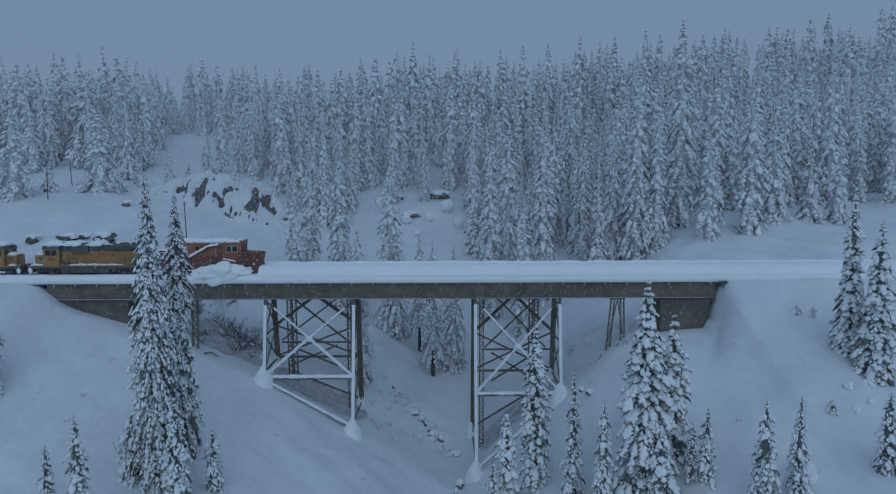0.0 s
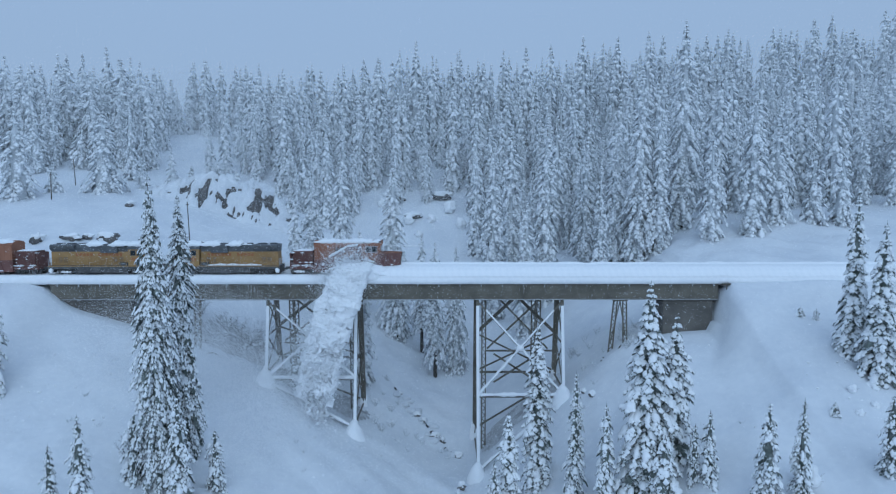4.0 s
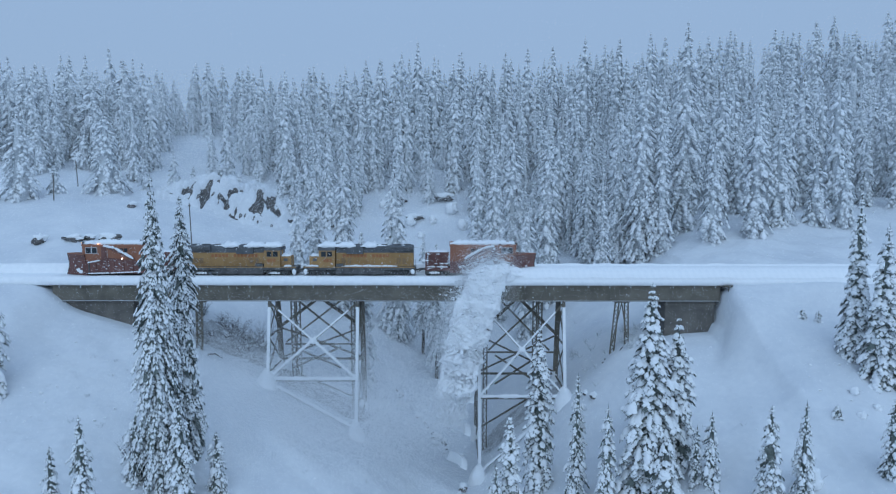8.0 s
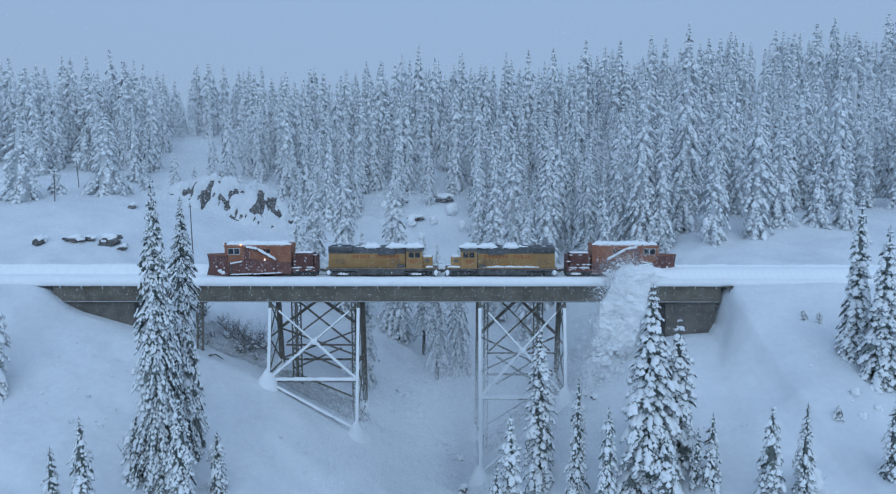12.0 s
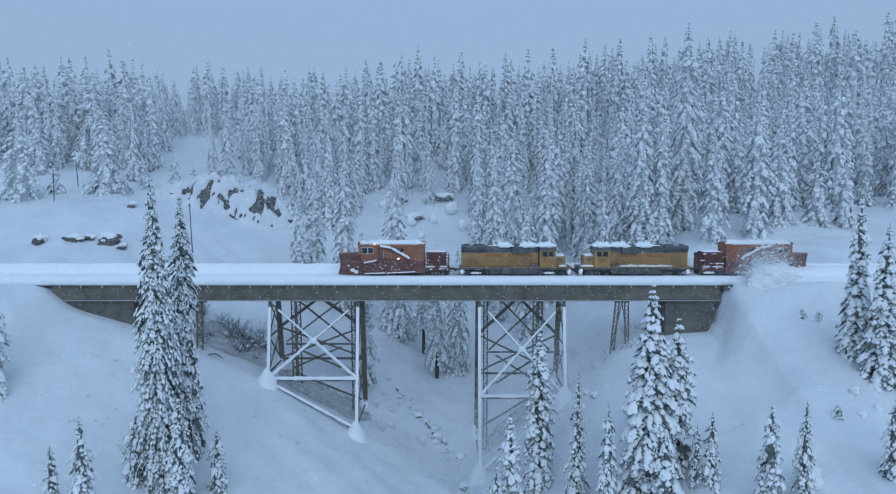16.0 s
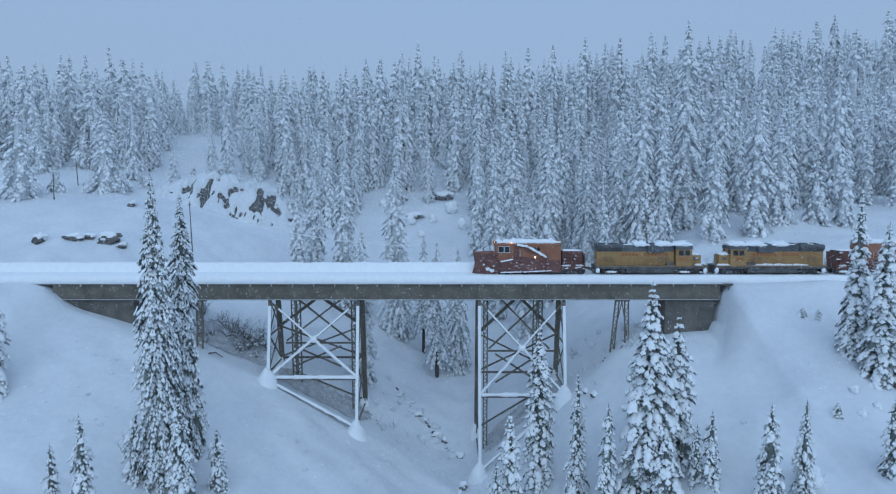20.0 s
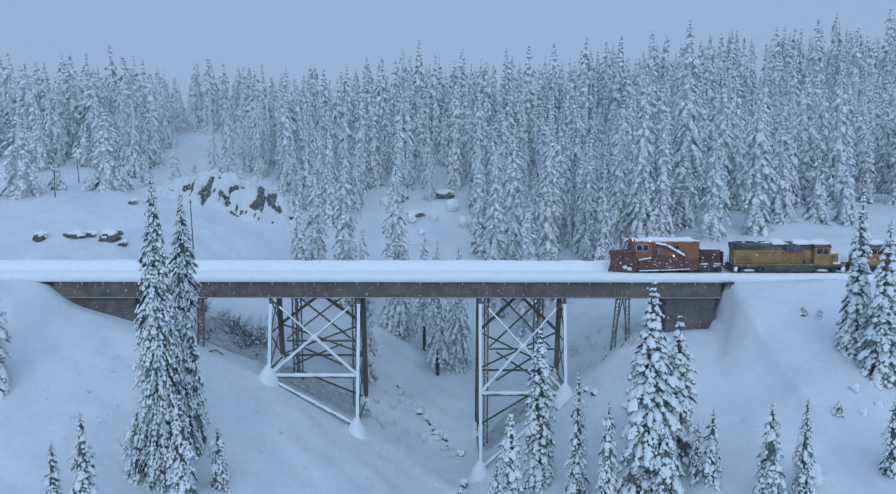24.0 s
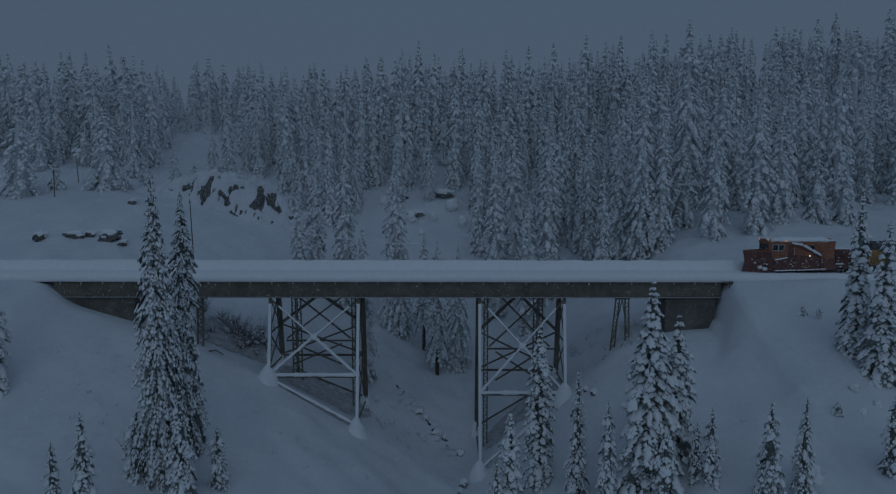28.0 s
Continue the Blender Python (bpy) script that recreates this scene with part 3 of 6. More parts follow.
def spruce(height, radius, seed, fine=True, density=1.0, bare=0.03, taper=0.6, base=0.8, droop=1.0, cover=0.9, size=0.5, heavy=1.0, pillow=0.0, hang=0.0, slim=1.0):
    """Arrays of a snow-laden fir: whorls of drooping boughs, hung with tufts of needles, most of them under a tongue of snow."""
    r = np.random.RandomState(seed)
    roots, ways, outs, lens, tops = [], [], [], [], []
    gv, gf, sv, sf = [], [], [], []
    bulge = [(r.uniform(0, 6.28), r.uniform(4, 9), r.uniform(8, 17)) for _ in range(3)]
    levels = max(10, int(height * 1.45 * density ** 0.5))
    for k in range(levels):
        u = min(0.985, max(0.0, 1 - (1 - (k + r.uniform(-0.4, 0.4)) / levels) ** 1.12))
        wave = 1 + 0.10 * sum(math.sin(f * u + p) for p, f, _ in bulge) / 1.5
        n = max(3, int((4.5 + 3.2 * (1 - u)) * density ** 0.5))
        spin = r.uniform(0, 6.28)
        for i in range(n):
            az = spin + (i + r.uniform(-0.4, 0.4)) * 6.283 / n
            lobe = 1 + 0.16 * math.sin(2 * az + bulge[0][2] * u) + 0.10 * math.sin(3 * az - bulge[1][2] * u)
            reach = radius * crown_profile(u, taper, base) * wave * lobe * r.uniform(0.72, 1.16) + 0.07
            z = height * (bare + (1 - bare) * u)
            fall = reach * droop * (0.35 + 0.95 * (1 - u)) * r.uniform(0.75, 1.3)
            m = max(2, int(round(reach * (1 + fall / reach * 0.35) * 1.55 * density ** 0.5 / size)))
            load = r.rand()
            for j in range(m + 1):
                t = 1.0 if j == m else 0.25 + 0.75 * ((j + r.uniform(0.1, 0.9)) / m) ** 0.8
                side = 0.0 if j == m else (1 if j % 2 else -1) * r.uniform(0.25, 1.1)
                a = az + side * 0.32 * size / max(reach * t, 0.3)
                o = reach * t
                p = (math.cos(a) * o, math.sin(a) * o, z + 0.10 * o - fall * t ** 1.7 + 0.25 * size * min(1.0, reach))
                steep = -(0.5 + hang + 1.2 * fall / reach * t ** 0.8) + r.uniform(-0.35, 0.25)
                w = az + side * 0.75
                lie = min(1.0, 0.25 + 0.9 * reach)
                d = (math.cos(w) * lie, math.sin(w) * lie, steep)
                roots.append(p)
                ways.append(d)
                outs.append((math.cos(w), math.sin(w), 0.9))
                lens.append(size * r.uniform(0.75, 1.45) * (0.38 + 0.70 * min(1.0, reach / 1.4)))
                tops.append(load < 0.95 and r.rand() < cover)
            if pillow and reach > 0.5 and r.rand() < pillow:
                # a rounded pillow of snow over the outer part of the bough
                t = r.uniform(0.6, 0.95)
                o = reach * t
                c = (math.cos(az) * o, math.sin(az) * o, z + 0.10 * o - fall * t ** 1.7 + 0.15)
                la, lb, lh = (0.17 + 0.10 * reach) * r.uniform(0.6, 1.3), (0.17 + 0.11 * reach) * r.uniform(0.6, 1.3), 0.16 + 0.07 * reach
                tilt = -min(0.9, 0.9 * fall / reach * t ** 0.7)
                q = len(sv)
                for ring, (rr, hh) in enumerate(((1.0, -0.55), (1.02, 0.05), (0.8, 0.62), (0.42, 0.93))):
                    for w in range(9):
                        b = w * 6.283 / 9 + ring * 0.35
                        ox, oy = math.cos(b) * la * rr * r.uniform(0.75, 1.22), math.sin(b) * lb * rr * r.uniform(0.75, 1.22)
                        sv.append((c[0] + math.cos(az) * ox - math.sin(az) * oy, c[1] + math.sin(az) * ox + math.cos(az) * oy, c[2] + ox * tilt + hh * lh * 1.3))
                sv.append((c[0], c[1], c[2] + lh * 1.35))
                for ring in range(3):
                    for w in range(9):
                        g, h = q + ring * 9 + w, q + ring * 9 + (w + 1) % 9
                        sf.append((g, h, h + 9, g + 9))
                sf += [(q + 27 + w, q + 27 + (w + 1) % 9, q + 36) for w in range(9)]
    R, D, O, L = np.array(roots), np.array(ways), np.array(outs), np.array(lens)[:, None]
    D = D / np.linalg.norm(D, axis=1, keepdims=True)
    S = np.cross(D, O)
    S = S / np.linalg.norm(S, axis=1, keepdims=True)
    N = np.cross(S, D)
    N = N * np.sign(N[:, 2:3] + 0.3 * (N * O).sum(1, keepdims=True))
    n = len(R)

    def rnd(lo, hi):
        return r.uniform(lo, hi, (n, 1))

    W = L * rnd(0.24, 0.36) * slim
    if fine:
        pts = [R, R + D * L * rnd(.35, .5) + S * W * rnd(1.2, 1.9), R + D * L * 0.55 + S * W * 0.8, R + D * L * rnd(.8, 1.0) + S * W * rnd(.9, 1.5), R + D * L * 0.88 + S * W * 0.35,
               R + D * L * rnd(1.15, 1.4), R + D * L * 0.88 - S * W * 0.35, R + D * L * rnd(.8, 1.0) - S * W * rnd(.9, 1.5), R + D * L * 0.55 - S * W * 0.8, R + D * L * rnd(.35, .5) - S * W * rnd(1.2, 1.9)]
    else:
        pts = [R, R + D * L * 0.7 + S * W * rnd(1.2, 1.8), R + D * L * rnd(1.15, 1.45), R + D * L * 0.7 - S * W * rnd(1.2, 1.8)]
    leaf = np.stack([p - N * 0.05 * L for p in pts], 1)
    gv += leaf.reshape(-1, 3).tolist()
    gf += rows_of(LEAF_FINE if fine else LEAF_PLAIN, n)
    keep = np.array(tops)
    h = heavy * L
    base_pts = [R - D * L * 0.06 + N * 0.02, R + D * L * rnd(.45, .6) + S * W * rnd(1.05, 1.55), R + D * L * rnd(.9, 1.12), R + D * L * rnd(.45, .6) - S * W * rnd(1.05, 1.55)]
    if fine:
        snow = np.stack(base_pts + [R + D * L * 0.6 - N * 0.05 * L, R + D * L * 0.22 + N * h * rnd(.12, .22), R + D * L * 0.66 + N * h * rnd(.16, .26)], 1)[keep]
    else:
        snow = np.stack(base_pts + [R + D * L * 0.5 + N * h * rnd(.15, .26)], 1)[keep]
    q = len(sv)
    sv += snow.reshape(-1, 3).tolist()
    sf += [tuple(i + q for i in f) for f in rows_of(SNOW_FINE if fine else SNOW_PLAIN, len(snow))]
    # the dense heart of the crown
    h = len(gv)
    ring = 7
    for f in (0.0, 0.25, 0.55, 0.9):
        for i in range(ring):
            a = i * 6.283 / ring
            q = radius * crown_profile(f, taper, base) * 0.42 * r.uniform(0.8, 1.2)
            gv.append((math.cos(a) * q, math.sin(a) * q, height * (bare + (1 - bare) * f) - 0.4 * q))
    for q in range(3):
        for i in range(ring):
            a, b = h + q * ring + i, h + q * ring + (i + 1) % ring
            gf.append((a, b, b + ring, a + ring))
    # the leader
    h = len(gv)
    gv += [(0.05, 0, height - 0.8), (-0.03, 0.05, height - 0.8), (-0.03, -0.05, height - 0.8), (0, 0, height)]
    gf += [(h, h + 1, h + 3), (h + 1, h + 2, h + 3), (h + 2, h, h + 3)]
    return gv, gf, sv, sf


def trunk_mesh(height, r0):
    bm = bmesh.new()
    tube(bm, [(0, 0, -1.0), (0.02, 0, height * 0.12), (0, 0.03, height * 0.5), (0, 0, height * 0.96)], [r0 * 1.25, r0, r0 * 0.6, 0.03], 7)
    return bm


def tree(kind, m, height, radius, seed, label, group, leaf, look_of):
    t = thing(kind, m, label, "tree", group)
    gv, gf, sv, sf = spruce(height, radius, seed, **look_of)
    part("trunk", trunk_mesh(height, 0.10 + height * 0.009), BARK, t)
    mesh_object("crown", gv, gf, leaf, t)
    tagged(mesh_object("snow_load", sv, sf, SNOW_SOFT, t, "thick snow on the boughs", True), kind="stuff")
    return t


def place(x, y, sink=0.2, turn=0.0, scale=(1, 1, 1), lean=0.0):
    return pose(x, y, ground_z(x, y) - sink, lean, 0, turn) @ Matrix.Diagonal((*scale, 1))


# trees that stand by themselves: x, y, height of the tip above the rails, radius
NEAR_LEFT = ((-31.3, -27.5, 14.4, 2.35), (-30.6, -22.0, 12.2, 1.9), (-28.1, -30.0, -8.7, 1.62), (-25.7, -26.0, -13.9, 1.21), (-35.0, -36.0, -8.6, 1.31), (-37.9, -36.0, -11.5, 0.98),
             (-55.0, -20.0, 5.2, 2.1), (-34.2, -27.0, -11.9, 1.63))
NEAR_RIGHT = ((21.7, -28.0, 3.0, 3.4), (25.3, -26.0, -1.0, 2.5), (17.0, -29.0, -9.8, 1.26), (14.8, -24.0, -7.9, 1.18), (11.3, -18.0, -3.9, 2.18), (7.0, -25.0, -12.2, 1.89),
              (5.3, -27.0, -17.1, 1.20), (27.2, -31.0, -9.9, 0.96), (26.1, -30.0, -11.8, 0.67), (30.7, -36.0, -7.6, 1.32), (34.0, -36.0, -7.1, 0.94), (42.2, -27.5, -10.8, 0.46),
              (49.1, -19.0, 12.6, 1.62), (49.8, -23.0, 9.1, 2.05), (42.5, -36.0, -6.8, 1.21), (47.2, -11.0, -3.5, 0.52), (48.7, -12.0, -3.1, 0.52), (22.6, -31.0, -12.6, 2.04))
BACK_ROW = ((-14.2, 9.8, 6.4, 2.27), (15.1, 25.0, 10.9, 2.59), (30.7, 46.0, 20.6, 2.39), (29.7, 28.0, 18.8, 1.54), (35.1, 36.5, 26.9, 2.92), (38.3, 31.8, 36.9, 3.59),
            (41.6, 29.8, 28.1, 2.44), (49.9, 25.5, 22.5, 2.57), (57.9, 25.8, 30.9, 3.21), (64.2, 29.8, 25.7, 2.66), (71.0, 28.8, 19.3, 2.2), (76.8, 29.2, 19.4, 2.76),
            (48.8, 38.0, 47.4, 3.75), (-20.5, 31.0, 18.6, 3.16), (-26.8, 33.0, 17.1, 2.75), (-10.2, 28.0, 18.4, 3.31), (-28.7, 27.0, 11.2, 2.08), (-16.9, 29.0, 5.1, 1.78),
            (9.4, 34.0, 19.9, 2.77), (20.5, 36.0, 27.2, 3.04), (14.0, 42.0, 26.7, 3.18))
LEFT_BLUFF = ((-89.6, 39.8, 29.4, 4.29), (-85.3, 44.8, 18.6, 1.61), (-77.6, 51.5, 30.6, 4.92), (-100.5, 64.0, 30.3, 3.65), (-93.3, 70.5, 27.5, 3.81), (-104.4, 85.0, 50.2, 4.75),
              (-89.3, 85.0, 49.0, 6.02), (-96.6, 82.0, 45.4, 5.3), (-113.8, 80.0, 46.5, 4.62), (-73.4, 60.2, 21.1, 1.24), (-67.4, 63.5, 22.7, 1.69))
SKYLINE = ((-126.1, 92.0, 51.2, 2.8), (-120.2, 95.0, 50.4, 2.7), (-118.0, 104.0, 54.3, 3.0), (-130.5, 140.0, 62.2, 2.8), (-100.2, 98.0, 51.7, 2.7), (-110.9, 135.0, 59.8, 3.0),
           (-111.9, 170.0, 57.7, 3.5), (-94.7, 150.0, 61.4, 3.4), (-92.0, 160.0, 58.4, 3.4), (-80.8, 150.0, 53.4, 2.8), (-70.1, 140.0, 56.0, 3.1), (-67.6, 175.0, 63.2, 2.9),
           (-52.3, 140.0, 53.4, 2.8), (-43.3, 130.0, 53.6, 2.7), (-34.6, 125.0, 55.3, 2.8), (-29.6, 140.0, 60.2, 3.5), (-22.4, 120.0, 56.5, 3.4), (-20.1, 150.0, 61.4, 3.4),
           (-10.4, 130.0, 64.7, 3.4), (-4.5, 120.0, 57.6, 2.8), (4.1, 140.0, 62.2, 2.9), (13.0, 130.0, 57.4, 3.2), (20.7, 140.0, 63.4, 3.3), (26.3, 120.0, 60.2, 3.5),
           (37.7, 140.0, 65.4, 3.5), (43.0, 110.0, 61.6, 2.7), (56.5, 140.0, 66.2, 3.2), (56.4, 120.0, 63.5, 3.3), (57.3, 90.0, 57.9, 3.1), (78.0, 140.0, 69.0, 2.8),
           (89.4, 130.0, 65.9, 3.1), (96.7, 120.0, 62.8, 2.7), (122.4, 150.0, 73.9, 3.5), (134.5, 160.0, 75.6, 3.5), (120.7, 120.0, 69.0, 3.1), (144.3, 150.0, 78.9, 2.9),
           (127.7, 110.0, 63.9, 3.5), (157.3, 140.0, 77.6, 3.2))

# how the firs differ: long curtains of boughs, rounded pillows, slender columns, and those far off
CURTAIN = dict(density=2.0, bare=0.02, taper=0.42, base=0.72, droop=1.45, cover=0.84, size=0.40, heavy=1.2, hang=0.7, slim=0.9)
CUSHION = dict(density=1.15, bare=0.02, taper=0.66, base=0.9, droop=1.0, cover=0.96, size=0.56, heavy=1.5, pillow=0.9, slim=1.15)
COLUMN = dict(density=1.3, bare=0.02, taper=0.50, base=0.9, droop=1.1, cover=0.97, size=0.44, heavy=1.4, pillow=0.35, hang=0.3)
BEHIND = dict(density=0.8, bare=0.03, taper=0.55, base=0.75, droop=1.15, cover=0.93, size=0.62, heavy=1.1, pillow=0.25)
BLUFF = dict(density=0.7, bare=0.03, taper=0.70, base=0.95, droop=0.9, cover=0.9, size=0.75, heavy=1.0)
HILL = dict(fine=False, density=0.52, bare=0.03, taper=0.62, base=0.75, droop=1.15, cover=0.93, size=0.80, heavy=1.2)
FAR = dict(fine=False, density=0.34, bare=0.02, taper=0.68, base=0.8, droop=1.1, cover=0.9, size=1.05, heavy=1.2)


def stand(rows, kind, label, group, seed, leaf, look_of):
    for i, (x, y, tip, radius) in enumerate(rows):
        height = max(1.5, tip - ground_z(x, y) + 0.2)
        tree(kind, place(x, y, turn=37 * i), height, radius, seed + i, label, group, leaf, look_of)


stand(NEAR_LEFT[:2], "fir_tree", "tall dark green fir hung with long curtains of snowy boughs", "firs on the ravine slope", 11, NEEDLES, CURTAIN)
stand(NEAR_LEFT[2:], "fir_tree", "young dark green fir laden with snow on the ravine slope", "firs on the ravine slope", 21, NEEDLES, COLUMN)
stand([row for row in NEAR_RIGHT if row[3] > 1.5], "fir_tree", "fir tree bent under thick pillows of snow", "firs on the ravine slope", 61, NEEDLES, CUSHION)
stand([row for row in NEAR_RIGHT if row[3] <= 1.5], "fir_tree", "slender young fir wrapped in snow on the slope", "firs on the ravine slope", 81, NEEDLES, COLUMN)
stand(BACK_ROW, "fir_tree", "slender snow-plastered fir behind the bridge", "firs behind the bridge", 101, NEEDLES_FROST_HAZE, BEHIND)
stand(LEFT_BLUFF, "fir_tree", "broad snow-covered fir on the bluff", "firs on the bluff", 151, NEEDLES_FROST_HAZE, BLUFF)
stand(SKYLINE, "fir_tree", "tall fir standing above the forest line", "firs on the skyline", 181, NEEDLES_FROST_HAZE, FAR)

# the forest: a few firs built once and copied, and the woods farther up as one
POOL = [tree("forest_fir", pose(-30 + 8 * i, 95, ground_z(-30 + 8 * i, 95) - 0.2), h, rad, 200 + i, "snow-plastered fir of the hillside forest", "firs of the hillside forest", NEEDLES_FROST_HAZE, HILL)
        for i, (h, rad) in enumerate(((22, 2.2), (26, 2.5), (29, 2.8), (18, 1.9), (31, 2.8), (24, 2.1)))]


def is_forest(x, y):
    """Where the hillside is wooded."""
    if -0.137 < x / (95 + y) < 0.04 and y < 89 + 5 * math.sin(x * 0.5):
        return False
    if -0.437 < x / (95 + y) < -0.386 and y < 132:
        return False
    if x < -60:
        if y < 68 or -84 < x < -66 and 88 < y < 122:
            return False
        if x > -102 and y < 98:
            return (x * 13.7 + y * 7.3) % 1 < 0.3
        return True
    if x < -12:
        return y > 66 + 6 * math.sin(x * 0.2) if x > -38 else y > 80
    if x < 22:
        return y > 58 + 8 * math.sin(x * 0.45)
    if x < 45:
        return y > 34 and y > 58 - (x - 22) * 1.0
    return y > 40 + 3 * math.sin(x * 0.3)


rng = random.Random(5)
spots = []
cells = {}
tries = 0
while len(spots) < 900 and tries < 40000:
    tries += 1
    y = 34 + 142 * rng.random() ** 0.85
    half = (95 + y) * 0.74 + 6
    x = rng.uniform(-half, half)
    if not is_forest(x, y):
        continue
    gap = 2.8 if y < 90 else 3.4
    cx, cy = int(x // 4), int(y // 4)
    if any((x - px) ** 2 + (y - py) ** 2 < gap * gap for ix in (-1, 0, 1) for iy in (-1, 0, 1) for px, py in cells.get((cx + ix, cy + iy), ())):
        continue
    cells.setdefault((cx, cy), []).append((x, y))
    spots.append((x, y))
spots.sort(key=lambda p: p[1])
for i, (x, y) in enumerate(spots[:285]):
    k = rng.randrange(len(POOL))
    s = rng.uniform(0.6, 1.0)
    copy_thing(POOL[k], place(x, y, turn=rng.uniform(0, 360), scale=(s * rng.uniform(0.9, 1.1), s * rng.uniform(0.9, 1.1), s), lean=rng.uniform(-1.5, 1.5)))


def woods(points):
    """The farther woods, each tree a cheap spire of boughs, joined."""
    shapes = [spruce(h, rad, 300 + i, **FAR) for i, (h, rad) in enumerate(((22, 2.4), (26, 2.7), (18, 2.1), (24, 2.4), (27, 2.5)))]
    packs = {"needles": [], "snow": []}
    for x, y in points:
        gv, gf, sv, sf = shapes[rng.randrange(5)]
        s, a = rng.uniform(0.62, 1.05), rng.uniform(0, 6.28)
        z = ground_z(x, y) - 0.3
        m = np.array(((math.cos(a), -math.sin(a), 0), (math.sin(a), math.cos(a), 0), (0, 0, 1))) * s
        packs["needles"].append((np.array(gv) @ m.T + (x, y, z), gf))
        packs["snow"].append((np.array(sv) @ m.T + (x, y, z), sf))
    t = thing("far_woods", pose(0, 0, 0), "dense snowy fir forest climbing the hillside", "forest", kind="stuff")
    for name, mat in (("needles", NEEDLES_FROST_HAZE), ("snow", SNOW_SOFT)):
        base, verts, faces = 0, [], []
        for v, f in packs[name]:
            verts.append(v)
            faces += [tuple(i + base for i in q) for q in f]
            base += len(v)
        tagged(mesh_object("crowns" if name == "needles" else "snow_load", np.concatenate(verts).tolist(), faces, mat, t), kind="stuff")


woods(spots[285:])

# ---- the train ----
def snow_on(parent, name, spans, y0, y1, z, thick, seed, label):
    """Snow lying on a roof or ledge: one uneven pad for each stretch along x."""
    prof = ((-1.0, -0.35), (-1.02, 0.25), (-0.8, 0.75), (-0.4, 1.0), (0.1, 1.05), (0.6, 0.9), (0.95, 0.4), (1.0, -0.35))
    c, w = (y0 + y1) / 2, abs(y1 - y0) / 2
    for k, (x0, x1) in enumerate(spans):
        n = max(5, int((x1 - x0) / 0.22))
        bm = bmesh.new()
        rings = []
        for i in range(n + 1):
            x = x0 + (x1 - x0) * i / n
            end = min(1.0, 0.35 + 1.3 * math.sin(math.pi * i / n))
            h = thick * end * (0.85 + 0.8 * noise.noise(Vector((x * 1.1, seed, k))) + 0.3 * noise.noise(Vector((x * 3.1, seed, k + 9))))
            rings.append([bm.verts.new((x, c + w * py * (0.92 + 0.15 * noise.noise(Vector((x * 1.7, py * 2, seed)))), z + max(0.04, h) * pz * (1 + 0.25 * noise.noise(Vector((x * 2, py * 3, seed + 2)))))) for py, pz in prof])
        for a, b in zip(rings, rings[1:]):
            for q in range(7):
                bm.faces.new((a[q], a[q + 1], b[q + 1], b[q]))
            bm.faces.new((a[7], a[0], b[0], b[7]))
        bm.faces.new(rings[0])
        bm.faces.new(rings[-1][::-1])
        part(name, bm, SNOW_LOOSE, parent, label, True)


def wheelset():
    bm = bmesh.new()
    for s in (-1, 1):
        r = bmesh.ops.create_cone(bm, cap_ends=True, segments=20, radius1=0.5, radius2=0.47, depth=0.13)
        bmesh.ops.rotate(bm, verts=r["verts"], cent=(0, 0, 0), matrix=Matrix.Rotation(radians(90), 3, "X"))
        bmesh.ops.translate(bm, verts=r["verts"], vec=(0, s * 0.72, 0))
        for k in range(4):
            a = k * math.pi / 2
            box(bm, math.cos(a) * 0.27 - 0.06, math.cos(a) * 0.27 + 0.06, s * 0.80 - 0.02, s * 0.80 + 0.02, math.sin(a) * 0.27 - 0.06, math.sin(a) * 0.27 + 0.06)
    tube(bm, [(0, -0.72, 0), (0, 0.72, 0)], 0.09, 8)
    return bm


WHEELS = []


def truck(x, parent):
    """A two-axle truck: side frames with boxes and springs, and its wheelsets."""
    bm = bmesh.new()
    for s in (-1, 1):
        box(bm, x - 1.75, x + 1.75, s * 1.0 - 0.07, s * 1.0 + 0.07, 0.52, 0.78, 0.03)
        for dx in (-1.37, 1.37):
            box(bm, x + dx - 0.22, x + dx + 0.22, s * 1.05 - 0.12, s * 1.05 + 0.12, 0.30, 0.70, 0.03)
        for dx in (-0.45, 0.0, 0.45):
            tube(bm, [(x + dx, s * 1.1, 0.25), (x + dx, s * 1.1, 0.62)], 0.11, 8)
        bar(bm, (x - 1.6, s * 1.16, 0.95), (x + 1.6, s * 1.16, 0.88), 0.08)
    box(bm, x - 0.35, x + 0.35, -1.0, 1.0, 0.6, 0.95)
    t = part("truck", bm, GRIME, parent, "sooty two-axle truck")
    for dx in (-1.37, 1.37):
        w = part("wheelset", wheelset(), GRIME, t)
        w.location = (x + dx, 0, 0.5)
        WHEELS.append(w)
    part("caked_snow", lump(bmesh.new(), (x - 0.4, -1.12, 0.45), (0.9, 0.12, 0.18), 3), SNOW_LOOSE, t, "snow caked on the truck", True)


